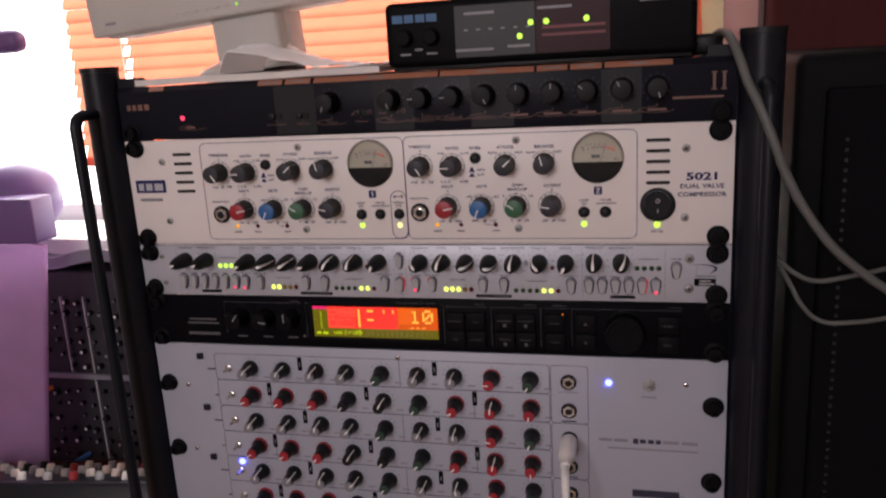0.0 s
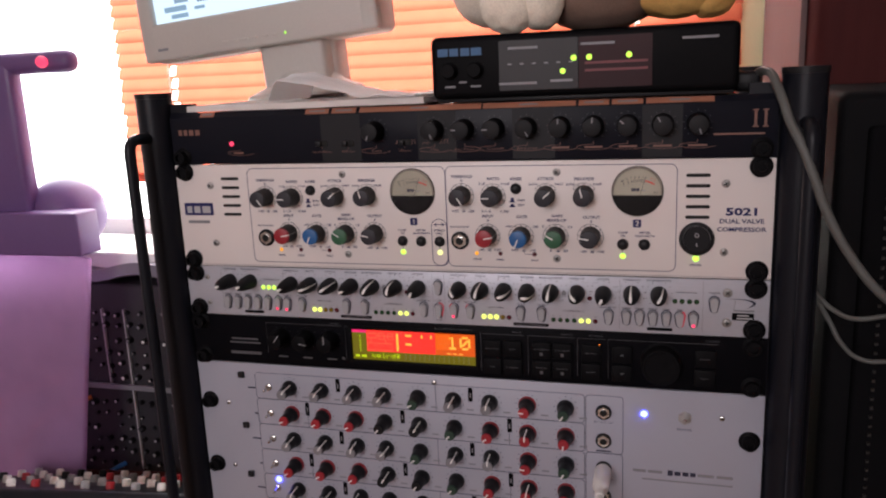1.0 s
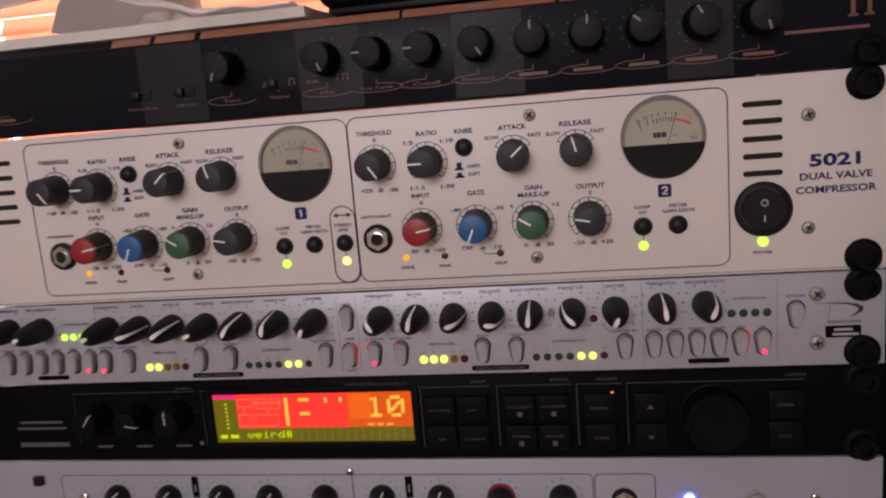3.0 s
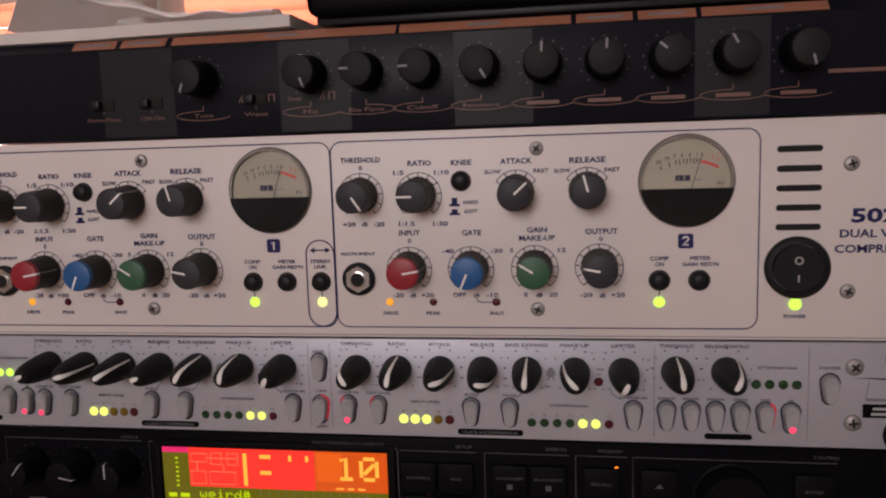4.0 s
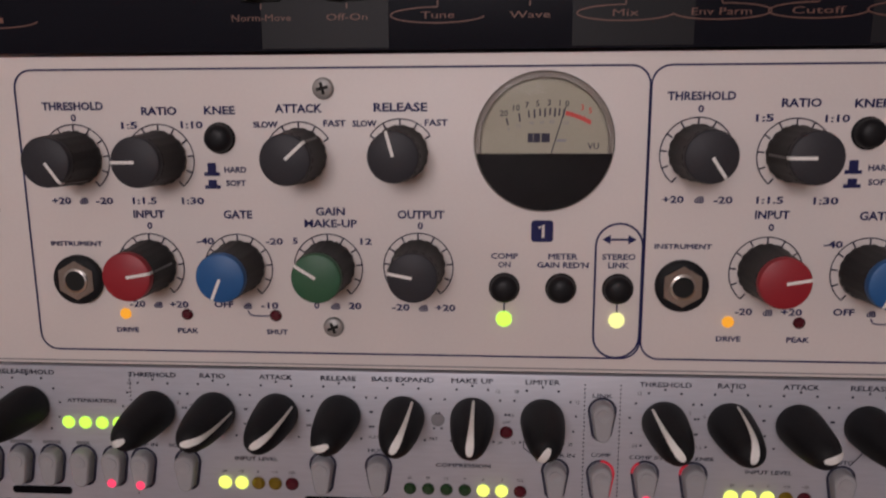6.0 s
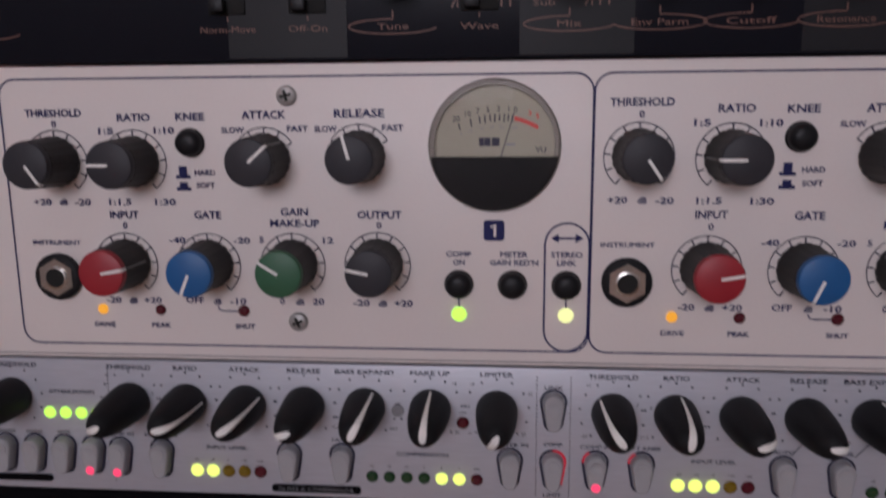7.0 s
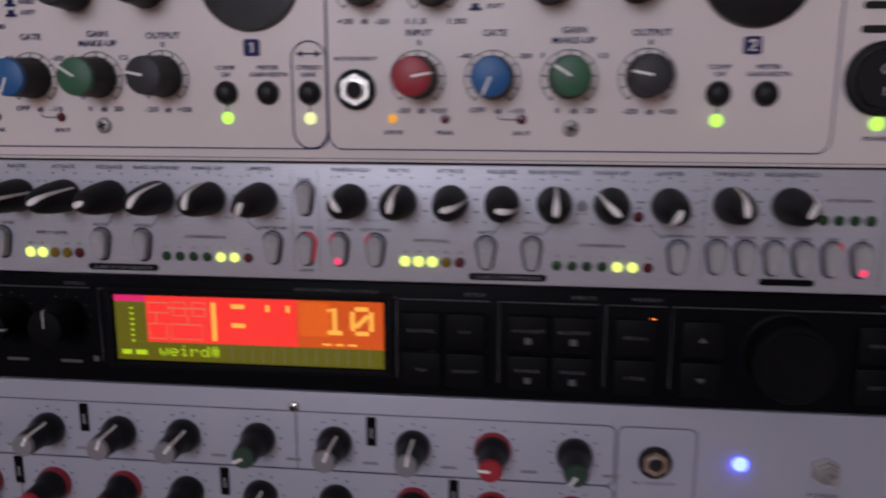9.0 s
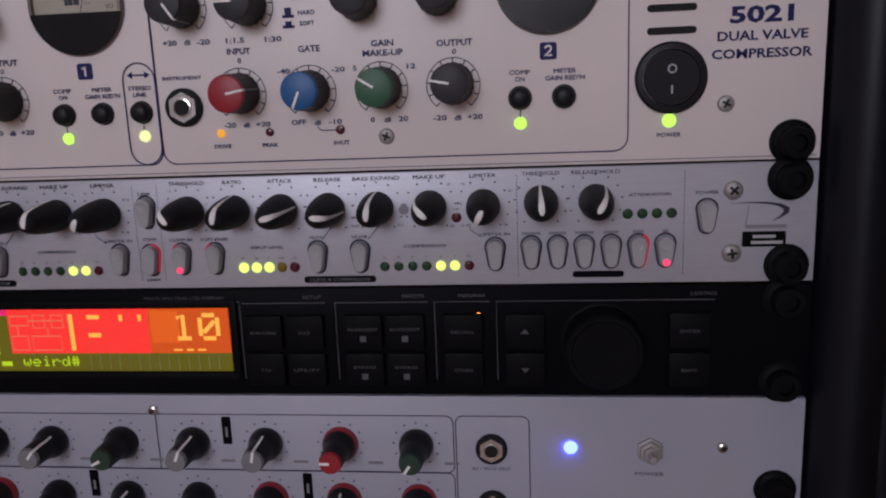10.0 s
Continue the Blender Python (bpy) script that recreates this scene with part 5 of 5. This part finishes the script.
struct("floor", (4.6, 4.9, 0.1), (-0.3, -1.35, -0.05), WOOD_FLOOR, "brown wooden floor of the room")
struct("ceiling", (4.6, 4.9, 0.1), (-0.3, -1.35, 2.55), CEIL, "unseen ceiling of the room, greyed to cut bounce light")
struct("wall_east", (0.12, 4.7, 2.5), (1.66, -1.35, 1.25), WALL_DIM, "unseen east wall, coloured dark to keep the room dim")
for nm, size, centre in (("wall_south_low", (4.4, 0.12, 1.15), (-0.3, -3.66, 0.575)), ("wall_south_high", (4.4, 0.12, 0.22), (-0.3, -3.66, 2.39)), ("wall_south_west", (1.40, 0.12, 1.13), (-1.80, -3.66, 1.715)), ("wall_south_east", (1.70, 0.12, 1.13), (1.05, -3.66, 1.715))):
    struct(nm, size, centre, WALL_DIM, "unseen south wall, coloured dark, with an added opening for the fill light")
for nm, size, centre in (("wall_north_low", (3.9, 0.14, 0.66), (-0.35, WY + 0.09, 0.33)), ("wall_north_high", (3.9, 0.14, 0.50), (-0.35, WY + 0.09, 2.25)), ("wall_north_right", (1.34, 0.14, 1.34), (0.93, WY + 0.09, 1.33)), ("wall_north_left", (0.40, 0.14, 1.34), (-2.10, WY + 0.09, 1.33))):
    struct(nm, size, centre, WALL, "olive-tinted painted window wall")
struct("wall_west", (0.12, 4.3, 2.5), (-2.06, -1.5, 1.25), WALL_DIM, "unseen west wall, coloured dark to keep the room dim")
win = thing("window_1", "wide white-framed window, bright with daylight", "window", (0, 0, 0), kind="structure")
for x in (-1.86, -1.34, 0.225):
    solid("window_frame", (0.05, 0.06, 1.32), (x, WY + 0.07, 1.33), FRAME_WHITE, win, 0.004)
for z in (0.685, 1.975):
    solid("window_frame", (2.14, 0.058, 0.05), (-0.82, WY + 0.07, z), FRAME_WHITE, win, 0.004)
# Unseen frame, added only to house the south fill.
win2 = thing("added_window", "added unseen window frame around the south fill light", "window", (0, 0, 0), kind="structure")
for x in (-1.07, -0.45, 0.17):
    solid("window_frame", (0.05, 0.05, 1.11), (x, -3.64, 1.715), FRAME_WHITE, win2, 0.004)
sill = struct("window_sill", (2.1, 0.16, 0.03), (-0.82, WY - 0.06, 0.668), FRAME_WHITE, "white window sill", 0.006)

backdrop = bpy.data.materials.new("bright_sky_backdrop")
backdrop.use_nodes = True
_b = backdrop.node_tree.nodes["Principled BSDF"]
_b.inputs["Base Color"].default_value = (0.8, 0.8, 0.8, 1)
_b.inputs["Emission Color"].default_value = (1.0, 0.98, 0.96, 1)
_b.inputs["Emission Strength"].default_value = BACKDROP
solid_b = solid("backdrop", (7.0, 0.02, 4.5), (-1.6, 2.6, 1.4), backdrop)
tagged(solid_b, "bright overcast sky outside the window", "sky", kind="structure")

# slatted blind
blind = thing("slatted_blind", "orange slatted blind hanging half closed in the window", "blind", (-0.258, WY - 0.012, 0.0))
SLAT_W, SLATS, PITCH = 1.05, 55, 0.0212


def slat_mesh():
    """One bowed slat with two small holes for the cords."""
    bm = bmesh.new()
    rows = []
    for k in range(7):
        s = (k / 6 - 0.5)
        y, z = 0.026 * s * math.sin(radians(25)), 0.026 * s * math.cos(radians(25))
        bow = 0.0024 * (1 - (2 * s) ** 2)
        rows.append([bm.verts.new((x, y - bow, z)) for x in (-SLAT_W / 2, -0.4185, -0.4075, 0.3725, 0.3835, SLAT_W / 2)])
    for j, (a, b) in enumerate(zip(rows, rows[1:])):
        for i in range(5):
            if not (i in (1, 3) and 1 <= j <= 4):
                bm.faces.new((a[i], a[i + 1], b[i + 1], b[i]))
    return finish(bm)


SLAT = slat_mesh()
SLAT.materials.append(BLIND)
for i in range(SLATS):
    o = new("slat", SLAT)
    o.parent = blind
    o.location = (random.uniform(-0.002, 0.002), 0, 0.815 + PITCH * i)
    o.rotation_euler = (radians(random.uniform(-2.5, 2.5)), radians(random.uniform(-0.1, 0.1)), 0)
for x in (-0.413, 0.378):
    tube([(x, -0.016, 0.80), (x, -0.016, 1.97)], 0.0010, CORD, "cord", blind, "thin white cord", seg=8)
solid("head_rail", (1.05, 0.03, 0.03), (0, 0, 1.98), FRAME_WHITE, blind, 0.003)
solid("bottom_rail", (1.05, 0.022, 0.016), (0, 0, 0.797), BLIND, blind, 0.003)

MODULE_GREY = material("scuffed_black_panel", (0.034, 0.032, 0.038), 0.45, grain=0.3, size=60, shine=0.3)

# modular synthesiser on the left, with cloth on top
mod = thing("modular_synthesiser", "black modular synthesiser cabinet full of small knobs", "synthesiser", (-0.95, 0.54, 0.0))
solid("case", (0.80, 0.16, 0.62), (0, 0.085, 0.310), MODULE_GREY, mod, 0.006)
for x, z, h in ((-0.30, 0.515, 0.17), (-0.10, 0.515, 0.17), (0.15, 0.505, 0.14), (0.196, 0.505, 0.14), (0.195, 0.345, 0.155), (0.02, 0.30, 0.20)):
    solid("rail", (0.0026, 0.006, h), (x, -0.001, z), PALE_INK if x > 0 else GREY_INK, mod, 0.0)
solid("rail", (0.80, 0.008, 0.009), (0, -0.002, 0.428), LIGHT_CAP, mod, 0.001, "grey horizontal rail")
MINI = finish(lathe([(4.4, 0), (4.2, 6), (3.4, 7), (0, 7)], 10))
MINI_TIP = finish(lathe([(2.6, 7), (2.2, 7.8), (0, 8)], 8))
MINI.materials.append(BLACK_PLASTIC)
MINI_TIP.materials.append(WHITE_LINE)
TIPS = [MINI_TIP]
for mat in (LIGHT_CAP, BUTTON_GREY, GREY_CAP):
    tip = MINI_TIP.copy()
    tip.materials.clear()
    tip.materials.append(mat)
    TIPS.append(tip)
for i in range(18):
    for j in range(16):
        x, z = -0.14 + 0.0245 * i + random.uniform(-0.004, 0.004), 0.20 + 0.0245 * j + random.uniform(-0.004, 0.004)
        if abs(z - 0.428) < 0.012 or random.random() < 0.1:
            continue
        o = new("small_knob", MINI)
        o.parent, o.location = mod, (x, 0.004, z)
        p = new("pointer", random.choice(TIPS))
        p.parent = o
        o.rotation_euler = (radians(random.uniform(-6, 6)), 0, radians(random.uniform(-6, 6)))
        o.scale = [random.uniform(0.7, 1.35)] * 3
cloth = new("grey_cloth", wavy_sheet(0.80, 0.20, 40, 12, lambda u, v: 0.024 + 0.020 * noise.noise(Vector((u * 9, v * 3, 1))), 0.020))
cloth.data.materials.append(SILL)
cloth.location = (-1.35, 0.50, 0.6215)
tagged(cloth, "folded grey cloth lying on the modular synthesiser", "cloth")
for i, (pts, mat, nm) in enumerate((([(-0.845, 0.534, 0.405), (-0.89, 0.48, 0.392), (-0.945, 0.47, 0.34), (-0.979, 0.47, 0.276), (-0.99, 0.534, 0.19)], ORANGE_CABLE, "orange"), ([(-0.79, 0.534, 0.278), (-0.82, 0.49, 0.266), (-0.87, 0.48, 0.245), (-0.93, 0.534, 0.222)], BLUE_CABLE, "blue"), ([(-0.90, 0.534, 0.44), (-0.97, 0.47, 0.42), (-1.02, 0.46, 0.33), (-1.04, 0.534, 0.22)], RED_CABLE, "crimson"))):
    o = tube(pts, 0.0042, mat, "patch_cable", None, seg=12, smooth_steps=1)
    tagged(o, nm + " patch cable plugged into the modular synthesiser", "cable", "patch cables")

# small mixer in front of it
mix = thing("small_mixer", "small tilted mixer with white and red knobs and brown edge", "mixer", (-0.66, 0.34, 0.30), turn=(-24, 0, 8))
solid("body", (0.46, 0.24, 0.05), (0, 0, 0.025), BLACK_STEEL, mix, 0.006)
solid("side_cheek", (0.46, 0.014, 0.058), (0, 0.127, 0.029), MAHOGANY, mix, 0.004, "brown wooden edge")
for i in range(11):
    for j in range(5):
        o = part("knob", shared("mixknob", lambda: lathe([(6.4, 0), (6.2, 9), (5.2, 11), (0, 11)], 14)), random.choice((WHITE_CABLE, WHITE_CABLE, BLACK_PLASTIC, LIGHT_CAP, BUTTON_GREY, RED_CAP)), mix)
        o.rotation_euler = (radians(-90), 0, 0)
        o.location = (-0.20 + 0.04 * i, -0.09 + 0.045 * j, 0.05)
stand = thing("mixer_stand", "black steel stand carrying the small mixer", "stand", (-0.66, 0.34, 0.0))
for x in (-0.18, 0.18):
    tube([(x, 0.0, 0.0), (x, 0.0, 0.29)], 0.012, BLACK_STEEL, "leg", stand)
solid("shelf", (0.44, 0.10, 0.015), (0, 0, 0.292), BLACK_STEEL, stand, 0.002)

# purple haze built as a translucent sheet, with dark shapes tinted to match
pur = thing("purple_haze_shapes", "purple haze built as a translucent sheet, with haze-tinted dark shapes and a red light", "lamp", (-1.02, 0.44, 0.0))
col = solid("column", (0.54, 0.012, 0.70), (0.0, 0, 0.0), VEIL, pur, 0.004, "translucent purple sheet standing in for haze")
col.location, col.rotation_euler = (-0.035, 0, 0.400), (0, radians(11), 0)
solid("base", (0.46, 0.10, 0.06), (-0.09, 0, 0.03), PURPLE, pur, 0.01)
solid("collar", (0.56, 0.05, 0.07), (0.022, 0, 0.735), PURPLE, pur, 0.004)
bm = bmesh.new()
bmesh.ops.create_uvsphere(bm, u_segments=32, v_segments=18, radius=0.062, matrix=Matrix.Translation((0.212, 0.062, 0.755)))
o = new("knob", finish(bm))
o.data.materials.append(PURPLE)
o.parent = pur
solid("mast", (0.12, 0.03, 0.25), (0.138, 0.01, 0.885), PURPLE, pur, 0.01)
solid("arm", (0.42, 0.03, 0.034), (0.103, 0.01, 1.002), PURPLE, pur, 0.014)
bm = bmesh.new()
bmesh.ops.create_uvsphere(bm, u_segments=16, v_segments=10, radius=0.009, matrix=Matrix.Translation((0.268, -0.010, 1.002)))
o = new("indicator", finish(bm))
o.data.materials.append(RED_ON)
o.parent = pur
